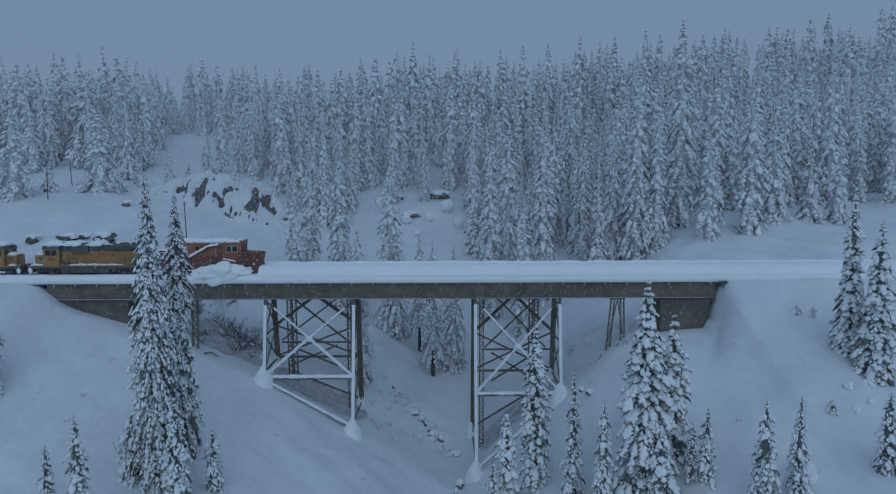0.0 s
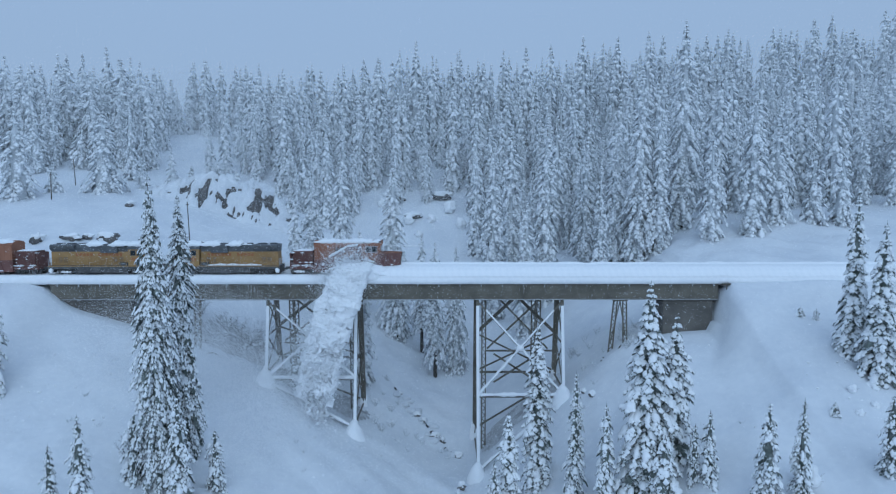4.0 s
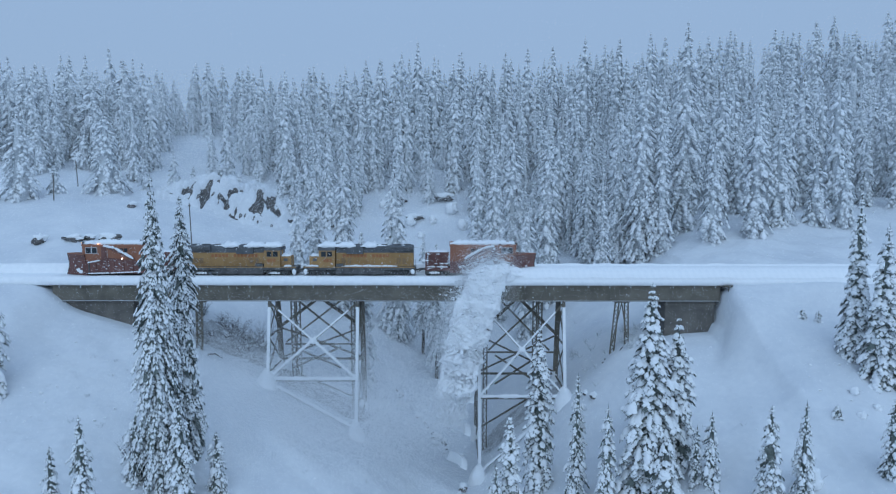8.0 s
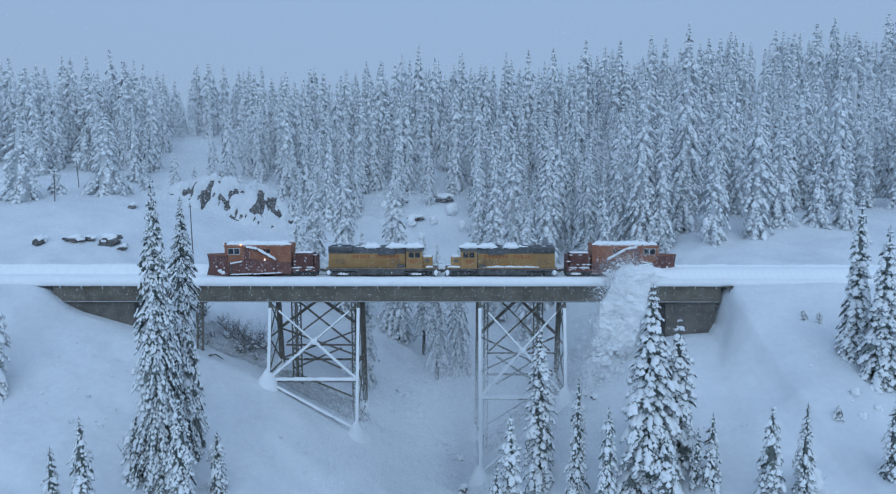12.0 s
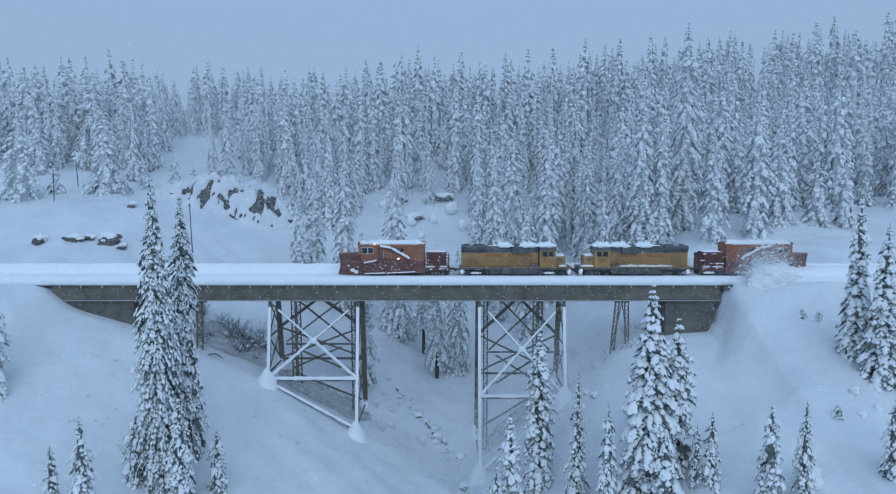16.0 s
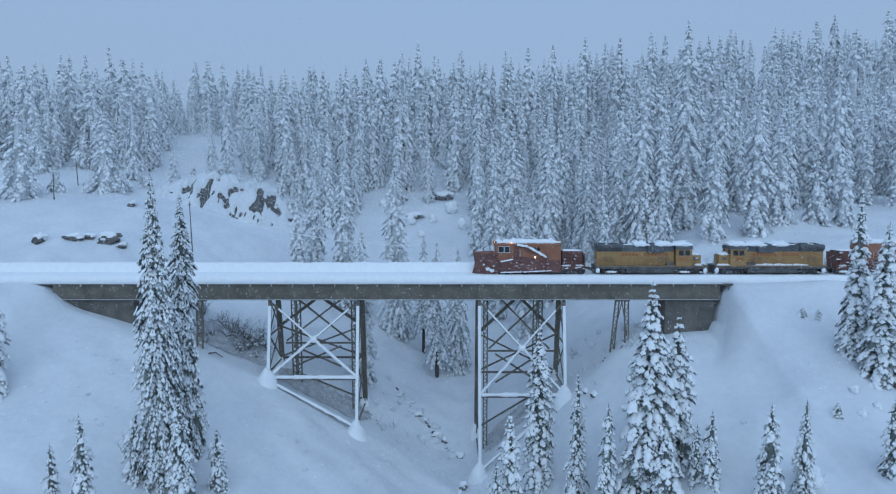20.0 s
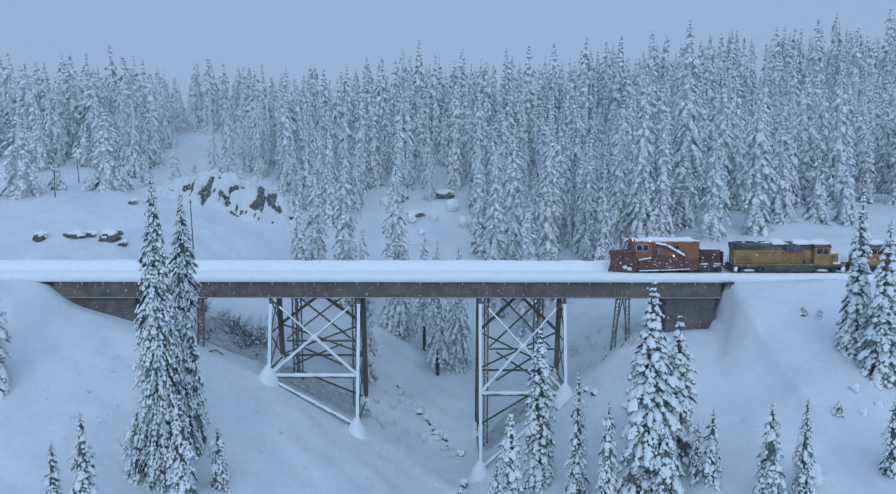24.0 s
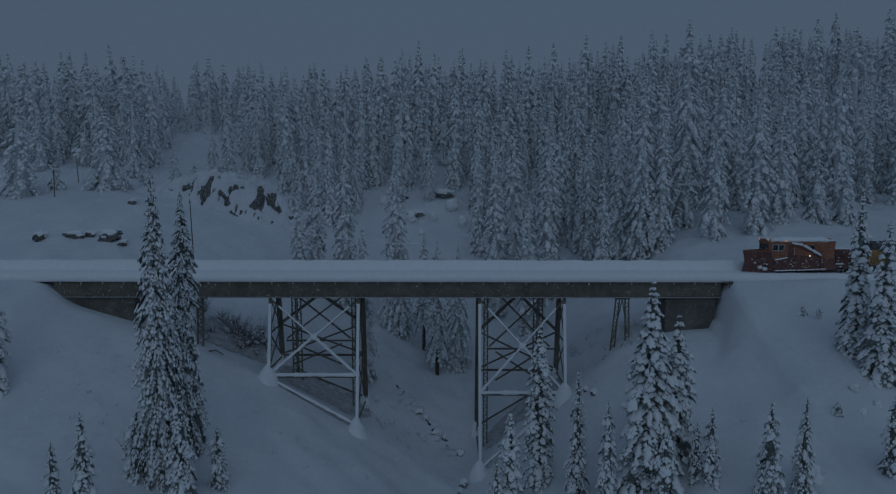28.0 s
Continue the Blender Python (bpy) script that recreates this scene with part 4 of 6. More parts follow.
def diesel(name):
    """A four-axle road switcher, 16.5 m over its end sills; its cab towards +x."""
    t = thing(name, pose(0, 0, 0), "yellow and grey diesel locomotive, snow on its roof and walkways", "locomotive", "locomotives of the plough train")
    L = 8.25
    u = part("underframe", box(bmesh.new(), -L, L, -1.5, 1.5, 0.92, 1.42, 0.03), GRIME, t)
    part("sill_stripe", box(bmesh.new(), -L + 0.02, L - 0.02, -1.52, -1.503, 1.30, 1.42), YELLOW, u)
    part("sill_stripe", box(bmesh.new(), -L + 0.02, L - 0.02, 1.503, 1.52, 1.30, 1.42), YELLOW, u)
    bm = profile(bmesh.new(), [(-1.42, 0.28), (-1.54, 0.6), (-1.50, 0.915), (1.50, 0.915), (1.54, 0.6), (1.42, 0.28)], -3.7, 3.4)
    part("fuel_tank", bm, GRIME, t)
    for s in (-1, 1):
        part("air_reservoir", tube(bmesh.new(), [(3.45, s * 1.2, 0.70), (3.75, s * 1.2, 0.70)], 0.17, 10), GRIME, t)
    for x in (-5.4, 5.4):
        truck(x, t)
    # long hood with its flared radiator end
    hood = part("long_hood", profile(bmesh.new(), [(-0.95, 1.43), (-0.95, 3.45), (0.95, 3.45), (0.95, 1.43)], -7.95, 3.4), YELLOW, t, "yellow long hood")
    roof = part("hood_roof", profile(bmesh.new(), [(-0.955, 3.454), (-0.955, 4.05), (-0.7, 4.42), (0.7, 4.42), (0.955, 4.05), (0.955, 3.454)], -7.97, 3.4), GREY, t, "dark grey hood top")
    part("radiator_flare", profile(bmesh.new(), [(-0.97, 3.5), (-1.45, 3.95), (-1.45, 4.35), (-1.2, 4.5), (1.2, 4.5), (1.45, 4.35), (1.45, 3.95), (0.97, 3.5)], -7.9, -4.4), GREY, roof)
    part("blower_box", profile(bmesh.new(), [(-1.25, 3.3), (-1.25, 4.2), (-0.9, 4.56), (0.9, 4.56), (1.25, 4.2), (1.25, 3.3)], -0.6, 1.9), GREY, roof)
    for x, r in ((-7.0, 0.62), (-5.4, 0.62), (-3.6, 0.45), (-2.4, 0.3), (0.6, 0.5)):
        bm = bmesh.new()
        tube(bm, [(x, 0, 4.4), (x, 0, 4.66)], r, 16)
        part("roof_fan", bm, GREY, roof)
    part("exhaust", box(bmesh.new(), -1.9, -1.2, -0.25, 0.25, 4.4, 4.8, 0.04), GRIME, roof)
    for i in range(14):
        x = -7.6 + i * 0.79
        for s in (-1, 1):
            part("hood_door", box(bmesh.new(), x, x + 0.73, s * 0.965 - 0.012, s * 0.965 + 0.012, 1.5, 3.3, 0.008), YELLOW, hood)
    for s in (-1, 1):
        part("radiator_grille", box(bmesh.new(), -7.7, -4.6, s * 1.455 - 0.015, s * 1.455 + 0.015, 3.98, 4.3), GRIME, roof)
    for s in (-1, 1):
        for x in (-6.9, -6.1, 1.2, 2.1):
            for k in range(5):
                part("louvre", box(bmesh.new(), x, x + 0.55, s * 0.985 - 0.02, s * 0.985 + 0.02, 1.9 + k * 0.16, 1.95 + k * 0.16), GREY, hood)
        part("battery_box", box(bmesh.new(), 2.2, 3.4, s * 1.22 - 0.2, s * 1.22 + 0.2, 1.425, 1.85, 0.03), GREY, t)
        part("sand_hatch", box(bmesh.new(), 6.3, 6.9, s * 0.96 - 0.02, s * 0.96 + 0.02, 2.2, 2.6, 0.01), GREY, t)
    part("horn", tube(bmesh.new(), [(3.2, 0.3, 4.45), (3.2, 0.3, 4.75), (3.6, 0.3, 4.8)], [0.04, 0.04, 0.09], 8), GRIME, roof)
    # cab, nose
    cab = part("cab", profile(bmesh.new(), [(-1.48, 1.43), (-1.48, 3.75), (-1.1, 4.25), (-0.5, 4.5), (0.5, 4.5), (1.1, 4.25), (1.48, 3.75), (1.48, 1.43)], 3.55, 5.9), YELLOW, t, "yellow cab")
    part("cab_roof", profile(bmesh.new(), [(-1.5, 3.82), (-1.14, 4.28), (-0.5, 4.54), (0.5, 4.54), (1.14, 4.28), (1.5, 3.82)], 3.5, 6.05), GREY, cab)
    for s in (-1, 1):
        for x in (3.95, 4.85):
            part("cab_window", box(bmesh.new(), x, x + 0.72, s * 1.487 - 0.012, s * 1.487 + 0.012, 2.95, 3.62), GLASS, cab, "dark side window")
            for z in (2.90, 3.62):
                part("window_frame", box(bmesh.new(), x - 0.05, x + 0.77, s * 1.49 - 0.02, s * 1.49 + 0.02, z, z + 0.05), GREY, cab)
        part("windscreen", box(bmesh.new(), 5.9, 5.915, s * 0.9 - 0.4, s * 0.9 + 0.4, 3.0, 3.7), GLASS, cab)
    nose = part("short_hood", profile(bmesh.new(), [(-0.95, 1.43), (-0.95, 2.75), (-0.75, 2.98), (0.75, 2.98), (0.95, 2.75), (0.95, 1.43)], 5.92, 7.4), YELLOW, t, "low yellow nose")
    part("headlight", tube(bmesh.new(), [(6.0, 0, 4.2), (6.12, 0, 4.2)], 0.13, 10), GLASS, cab)
    for s in (-1, 1):
        part("number_board", box(bmesh.new(), 5.7, 6.02, s * 0.75 - 0.3, s * 0.75 + 0.3, 4.05, 4.3), GREY, cab)
        # red lettering on the hood and cab as plain bars
        for x in [-4.35 + i * 0.52 for i in range(5)] + [-1.05 + i * 0.52 for i in range(7)]:
            part("letter", box(bmesh.new(), x, x + 0.38, s * 0.985 - 0.006, s * 0.985 + 0.006, 2.78, 3.22), RED, hood)
        for i in range(3):
            part("figure", box(bmesh.new(), 4.05 + i * 0.42, 4.37 + i * 0.42, s * 1.495 - 0.006, s * 1.495 + 0.006, 2.1, 2.6), RED, cab)
        # handrails with their posts
        for i in range(13):
            x = -7.9 + i * 0.93
            part("stanchion", bar(bmesh.new(), (x, s * 1.44, 1.42), (x, s * 1.44, 2.42), 0.04), YELLOW, t)
        part("handrail", tube(bmesh.new(), [(-7.95, s * 1.44, 2.42), (3.4, s * 1.44, 2.42)], 0.022, 5), YELLOW, t)
        for e in (-1, 1):
            for k in range(3):
                part("step", box(bmesh.new(), e * 7.9 - 0.3, e * 7.9 + 0.3, s * 1.35 - 0.14, s * 1.35 + 0.14, 0.45 + k * 0.3, 0.49 + k * 0.3), GRIME, t)
            part("corner_rail", tube(bmesh.new(), [(e * 8.2, s * 1.42, 0.5), (e * 8.2, s * 1.42, 2.4), (e * 8.2, s * 0.7, 2.4), (e * 8.2, s * 0.7, 1.42)], 0.025, 5), STEEL_FROST, t, "frosted handrail")
            part("snow_clump", lump(bmesh.new(), (e * 7.9, s * 1.38, 0.75), (0.34, 0.2, 0.5), 7 + e, 2, 0.4), SNOW_LOOSE, t, "snow caked on the steps", True)
    for e in (-1, 1):
        part("coupler", box(box(bmesh.new(), e * 8.6 - 0.4, e * 8.6 + 0.4, -0.12, 0.12, 0.72, 0.98), e * 8.9 - 0.14, e * 8.9 + 0.14, -0.2, 0.2, 0.66, 1.04, 0.03), GRIME, t)
        part("pilot", box(bmesh.new(), e * 8.2 - 0.06, e * 8.2 + 0.06, -1.4, 1.4, 0.3, 1.12), GRIME, t)
        part("air_hose", tube(bmesh.new(), [(e * 8.25, 0.5, 0.9), (e * 8.6, 0.52, 0.55), (e * 8.9, 0.5, 0.6)], 0.035, 6), GRIME, t)
    for s in (-1, 1):
        snow_on(t, "walkway_snow", ((-5.6, 2.6), (6.0, 7.9)) if s > 0 else ((6.4, 7.5),), s * 1.46, s * 1.0, 1.47, 0.22, 4 + s, "snow lying on the walkway")
    snow_on(t, "roof_snow", ((-2.6, -0.2), (0.5, 6.1)), -1.4, 1.4, 4.42, 0.55, 12, "lumpy snow on the cab and hood roof")
    snow_on(t, "nose_snow", ((5.95, 7.3),), -0.95, 0.95, 2.98, 0.30, 20, "snow on the nose")
    snow_on(t, "roof_snow", ((-4.0, -2.2), (-6.9, -6.2)), -0.7, 0.7, 4.44, 0.16, 33, "patch of snow on the hood roof")
    return t


def snow_plough(name, lit):
    """A wedge snow plough car with a cab, wings and an open rear deck; its prow towards +x."""
    t = thing(name, pose(0, 0, 0), "rust-red wedge snow plough car with an orange cabin and snow-crusted wings", "snow plough", "plough cars of the train")
    L = 8.1
    part("underframe", box(bmesh.new(), -L, 4.6, -1.35, 1.35, 0.75, 1.1, 0.04), OXIDE, t)
    for x in (-6.3, 2.0):
        truck(x, t)
    # cabin
    cabin = part("cabin", profile(bmesh.new(), [(-1.5, 1.9), (-1.5, 4.0), (-1.1, 4.32), (0, 4.46), (1.1, 4.32), (1.5, 4.0), (1.5, 1.9)], -4.4, 5.3), ORANGE, t, "faded orange sheet-steel cabin")
    part("lower_body", profile(bmesh.new(), [(-1.53, 0.45), (-1.53, 2.0), (1.53, 2.0), (1.53, 0.45)], -4.45, 5.35), OXIDE, t, "oxide red lower body")
    part("cabin_roof", profile(bmesh.new(), [(-1.56, 4.0), (-1.12, 4.36), (0, 4.52), (1.12, 4.36), (1.56, 4.0), (1.5, 3.96), (-1.5, 3.96)], -4.5, 5.4), ORANGE, cabin)
    for i in range(11):
        x = -4.2 + i * 0.88
        for s in (-1, 1):
            part("seam", box(bmesh.new(), x, x + 0.05, s * 1.51 - 0.015, s * 1.51 + 0.015, 2.02, 3.95), ORANGE, cabin)
    for s in (-1, 1):
        for x, w in ((3.15, 0.7), (4.0, 0.75)):
            part("cab_window", box(bmesh.new(), x, x + w, s * 1.515 - 0.015, s * 1.515 + 0.015, 3.05, 3.75), GLASS, cabin, "dark cab window")
            bm = bmesh.new()
            for z in (3.0, 3.78):
                box(bm, x - 0.06, x + w + 0.06, s * 1.52 - 0.03, s * 1.52 + 0.03, z - 0.03, z + 0.03)
            for xx in (x - 0.03, x + w + 0.03):
                box(bm, xx - 0.03, xx + 0.03, s * 1.52 - 0.03, s * 1.52 + 0.03, 3.03, 3.75)
            part("window_frame", bm, STEEL_FROST, cabin, "frosted window frame")
        for x in (-1.35, -0.72):
            part("cab_window", box(bmesh.new(), x, x + 0.5, s * 1.515 - 0.015, s * 1.515 + 0.015, 3.2, 3.68), GLASS, cabin, "small dark window")
    part("windscreen", box(bmesh.new(), 5.304, 5.319, -1.2, 1.2, 3.1, 3.8), GLASS, cabin)
    # prow: two swept mouldboards meeting at a cutting edge
    bm = bmesh.new()
    rows = []
    for k in range(6):
        f = k / 5
        z = 0.12 + 2.75 * f
        back = 4.7 + 0.2 * f
        nose = 8.5 - 0.35 * math.sin(math.pi * f) - 0.1 * f
        flare = 1.5 + 0.30 * f * f
        rows.append([bm.verts.new((back, -flare, z)), bm.verts.new(((back + nose) / 2, -flare * 0.62 + 0.2 * (1 - f), z)), bm.verts.new((nose, 0, z)),
                     bm.verts.new(((back + nose) / 2, flare * 0.62 - 0.2 * (1 - f), z)), bm.verts.new((back, flare, z))])
    for a, b in zip(rows, rows[1:]):
        for k in range(4):
            bm.faces.new((a[k], a[k + 1], b[k + 1], b[k]))
        bm.faces.new((a[4], a[0], b[0], b[4]))
    bm.faces.new(rows[0])
    bm.faces.new(rows[-1][::-1])
    prow = part("prow", bm, OXIDE, t, "oxide red plough wedge")
    part("cutting_edge", tube(bmesh.new(), [(8.51, 0, 0.1), (8.25, 0, 0.9), (8.15, 0, 1.6), (8.25, 0, 2.3), (8.40, 0, 2.9)], 0.05, 6), GRIME, prow)
    bm = bmesh.new()
    for s in (-1, 1):
        bar(bm, (5.0, s * 1.83, 2.9), (8.35, 0.0, 2.93), 0.10)
    part("top_rail", bm, ORANGE, prow)
    for k, (x, z, q) in enumerate(((7.2, 1.8, 0.12), (6.7, 2.2, 0.18), (6.8, 1.3, 0.14), (6.2, 0.75, 0.26), (6.0, 1.9, 0.10), (5.6, 0.55, 0.30), (5.4, 1.2, 0.12))):
        for s in (-1, 1):
            part("snow_splatter", lump(bmesh.new(), (x, s * 1.02 * (8.0 - x) / 1.9, z), (q * 1.5, 0.10, q * 0.8), k, 2, 0.7), SNOW_LOOSE, prow, "snow stuck to the wedge", True)
    # folding side wings with their braces
    for s in (-1, 1):
        bm = bmesh.new()
        a = [(-3.2, s * 1.62, 0.4), (4.4, s * 1.62, 0.35), (4.6, s * 1.66, 1.75), (1.5, s * 1.70, 2.45), (-2.6, s * 1.66, 2.1)]
        vs = [bm.verts.new(p) for p in a] + [bm.verts.new((x, y - s * 0.08, z)) for x, y, z in a]
        bm.faces.new(vs[:5])
        bm.faces.new(vs[5:][::-1])
        for i in range(5):
            bm.faces.new((vs[i], vs[(i + 1) % 5], vs[5 + (i + 1) % 5], vs[5 + i]))
        wing = part("wing", bm, OXIDE, t, "folded oxide red side wing")
        part("wing_brace", bar(bmesh.new(), (1.9, s * 1.60, 3.9), (-2.4, s * 1.72, 2.2), 0.14), OXIDE, wing)
        ridge = snow_ridge((2.1, s * 1.70, 4.0), (0.4, s * 1.72, 3.75), 0.12, 0.20, 3 + s, 12)
        part("brace_snow", ridge, SNOW_LOOSE, wing, "snow plastered on the wing brace", True)
        ridge = snow_ridge((0.4, s * 1.74, 3.7), (-2.3, s * 1.78, 2.35), 0.14, 0.24, 5 + s, 16)
        part("brace_snow", ridge, SNOW_LOOSE, wing, "snow plastered on the wing brace", True)
        ridge = snow_ridge((-3.1, s * 1.70, 0.62), (1.2, s * 1.70, 0.42), 0.07, 0.09, 7 + s, 30)
        part("edge_snow", ridge, SNOW_LOOSE, wing, "snow along the wing's lower edge", True)
        ridge = snow_ridge((1.3, s * 1.70, 0.44), (4.5, s * 1.70, 0.36), 0.07, 0.10, 9 + s, 30)
        part("edge_snow", ridge, SNOW_LOOSE, wing, "snow along the wing's lower edge", True)
        ridge = snow_ridge((4.5, s * 1.72, 1.78), (2.6, s * 1.72, 2.1), 0.09, 0.12, 11 + s, 14)
        part("edge_snow", ridge, SNOW_LOOSE, wing, "snow along the wing's upper edge", True)
        for k in range(5):
            x = -2.2 + k * 1.35
            part("wing_rib", bar(bmesh.new(), (x, s * 1.69, 0.5), (x + 0.1, s * 1.70, 1.9 + 0.1 * k * (k < 3)), 0.09), OXIDE, wing)
        part("wing_hinge", tube(bmesh.new(), [(4.3, s * 1.66, 0.4), (4.3, s * 1.66, 1.9)], 0.10, 8), GRIME, wing)
        part("cab_door", box(bmesh.new(), 1.75, 2.5, s * 1.52 - 0.02, s * 1.52 + 0.02, 2.05, 3.85, 0.01), OXIDE, cabin, "dark red cab door")
        part("grab_rail", tube(bmesh.new(), [(1.6, s * 1.6, 2.1), (1.6, s * 1.6, 3.4)], 0.03, 5), STEEL_FROST, cabin, "frosted grab rail")
    # rear deck with its machinery
    part("deck_house", box(bmesh.new(), -7.6, -4.7, -1.25, 1.25, 1.1, 3.15, 0.06), OXIDE, t, "low dark red machinery house")
    part("rear_wall", box(bmesh.new(), -8.05, -7.9, -1.4, 1.4, 1.1, 2.9, 0.03), OXIDE, t)
    for k in range(5):
        part("frame_rail", bar(bmesh.new(), (-8.0, -1.42, 1.2 + k * 0.42), (-4.5, -1.42, 1.25 + k * 0.42), 0.07), OXIDE, t)
        part("frame_rail", bar(bmesh.new(), (-8.0, 1.42, 1.2 + k * 0.42), (-4.5, 1.42, 1.25 + k * 0.42), 0.07), OXIDE, t)
    for s in (-1, 1):
        part("diagonal", bar(bmesh.new(), (-8.0, s * 1.5, 1.3), (-4.6, s * 1.5, 2.9), 0.10), OXIDE, t)
        snow_on(t, "deck_snow", ((-7.9, -6.6), (-6.0, -4.7)), s * 1.3 - 0.14, s * 1.3 + 0.14, 1.2, 0.2, 30 + s, "snow caught on the rear deck")
    r4 = random.Random(9)
    for k in range(30):
        x = r4.uniform(-8, -4.6)
        z = 1.28 + 0.42 * r4.randrange(5) if k < 22 else r4.uniform(0.8, 1.1)
        part("snow_splatter", lump(bmesh.new(), (x, r4.choice((-1.47, 1.47)), z), (r4.uniform(0.12, 0.42), 0.08, r4.uniform(0.05, 0.11)), k, 1, 0.5), SNOW_LOOSE, t, "snow stuck to the frame", True)
    for k in range(26):
        x, z = r4.uniform(-3.0, 4.2), r4.uniform(0.6, 2.0)
        s = r4.choice((-1, 1))
        part("snow_splatter", lump(bmesh.new(), (x, s * 1.66, z), (r4.uniform(0.06, 0.3), 0.05, r4.uniform(0.03, 0.07)), k, 1, 0.6), SNOW_LOOSE, t, "snow stuck to the side", True)
    snow_on(t, "house_snow", ((-7.5, -4.8),), -1.1, 1.1, 3.16, 0.16, 3, "snow on the machinery house")
    snow_on(t, "roof_snow", ((-4.45, 5.35),), -1.5, 1.5, 4.3, 0.42, 9, "thick snow on the cabin roof")
    part("coupler", box(bmesh.new(), -9.0, -8.0, -0.14, 0.14, 0.7, 0.98, 0.02), GRIME, t)
    for s in (-1, 1):
        part("roof_lamp", tube(bmesh.new(), [(5.05, s * 1.35, 4.38), (5.35, s * 1.35, 4.38)], 0.13, 10), GREY, cabin)
        part("roof_lamp_lens", lump(bmesh.new(), (5.35, s * 1.36, 4.38), (0.06, 0.11, 0.11), 1, 2, 0), LAMP_WARM if lit else GLASS, cabin, "round marker lamp lens", True)
        part("roof_lamp_lens", lump(bmesh.new(), (2.9, s * 1.56, 4.25), (0.10, 0.06, 0.10), 1, 2, 0), LAMP_WARM if lit else GLASS, cabin, "round marker lamp lens", True)
        part("work_lamp_lens", lump(bmesh.new(), (-0.6, s * 1.74, 2.35), (0.09, 0.05, 0.09), 1, 2, 0), LAMP_WHITE if lit else GLASS, cabin, "round work lamp lens", True)
    return t


REAR_DIESEL = diesel("diesel_locomotive")
FRONT_DIESEL = diesel("diesel_locomotive")
FRONT_PLOUGH = snow_plough("snow_plough", False)
REAR_PLOUGH = snow_plough("snow_plough", True)
FRONT_PLOUGH.scale = REAR_PLOUGH.scale = (1, 1, 1.12)
# seconds and the place of the joint between the two locomotives, along the track
TRAIN = ((0.0, -61.5), (3.0, -46.4), (8.0, -21.8), (12.0, -1.0), (17.0, 23.6), (21.0, 43.8), (25.0, 63.9), (28.0, 78.9))


def train_x(t):
    return float(np.interp(t, [r[0] for r in TRAIN], [r[1] for r in TRAIN]))


FRONT_TIP = 34.6


# ---- snow ahead of the plough: blocks that it shoves off the line one by one ----
BLOCK = 1.0
FIRST_BLOCK, LAST_BLOCK = -27.0, 88.0


def build_blocks():
    t = thing("unploughed_snow", pose(0, 0, 0), "deep unploughed snow across the bridge and track", "snow")
    n = int((LAST_BLOCK - FIRST_BLOCK) / BLOCK)
    out = []
    pts = ((1.98, -0.1), (1.98, 0.9), (1.9, 1.22), (1.0, 1.33), (0.0, 1.32), (-0.9, 1.28), (-1.7, 1.12), (-2.2, 0.85), (-2.6, 0.45), (-2.9, 0.05), (-2.92, -0.3), (-1.8, 0.0))
    for i in range(n):
        x0 = FIRST_BLOCK + i * BLOCK
        verts, faces, m = [], [], len(pts)
        for k in range(3):
            x = x0 + BLOCK * k / 2
            for j, (y, z) in enumerate(pts):
                d = 0.10 * noise.noise(Vector((x * 0.4, j * 0.6, 2))) + 0.05 * noise.noise(Vector((x * 1.6, j, 7))) if 1 < j < 10 else 0
                verts.append((x - x0, y, z + d))
        for k in range(2):
            for j in range(m):
                a, b = k * m + j, k * m + (j + 1) % m
                faces.append((a, a + m, b + m, b))
        faces.append(tuple(range(m)))
        faces.append(tuple(2 * m + j for j in reversed(range(m))))
        ob = mesh_object("snow_block", verts, faces, SNOW_LOOSE, t)
        ob.location = (x0, 0, 0)
        out.append((ob, x0))
    return out


BLOCKS = build_blocks()


# ---- the plume that the plough throws off the bridge ----
def flake_cloud(name, count, spread, size, seed, mat, parent=None, shape="gauss"):
    """Loose snow: many small flat flakes, turned at random."""
    r = np.random.RandomState(seed)
    if shape == "gauss":
        c = r.normal(0, 1, (count, 3)) * np.array(spread)
    else:
        c = (r.rand(count, 3) - 0.5) * 2 * np.array(spread)
    s = r.normal(0, 1, (count, 3, 3))
    s = s / np.linalg.norm(s, axis=2, keepdims=True) * size * (0.5 + r.rand(count, 1, 1))
    verts = (c[:, None, :] + s).reshape(-1, 3)
    faces = np.arange(count * 3).reshape(-1, 3)
    return mesh_object(name, verts.tolist(), faces.tolist(), mat, parent)


PLUME = thing("snow_plume", pose(0, 0, 0), "dense white plume of ploughed snow falling off the bridge", "snow plume")
CLUMPS = []
PERIOD, CLUMP_COUNT = 3.0, 64
for i in range(CLUMP_COUNT):
    if i < 8:
        r = np.random.RandomState(700 + i)
        bm = bmesh.new()
        for k in range(60):
            c = r.normal(0, 1, 3) * (1.35, 0.6, 1.4)
            s = 0.04 + 0.22 * r.rand() ** 2.6
            lump(bm, c, (s, s * 0.9, s * 0.8), i * 40 + k, 1, 0.45)
        ob = tagged(part("snow_clump", bm, SNOW_LOOSE, PLUME, "", True), kind="stuff")
        dust = flake_cloud("powder", 3600, (1.9, 1.0, 2.4), 0.045, 720 + i, POWDER, ob)
        dust["kind"] = "stuff"
    else:
        src = CLUMPS[i % 8]
        ob = new("snow_clump", src.data)
        ob.parent = PLUME
        dust = new("powder", src.children[0].data)
        dust.parent = ob
        ob["kind"] = dust["kind"] = "stuff"
    CLUMPS.append(ob)

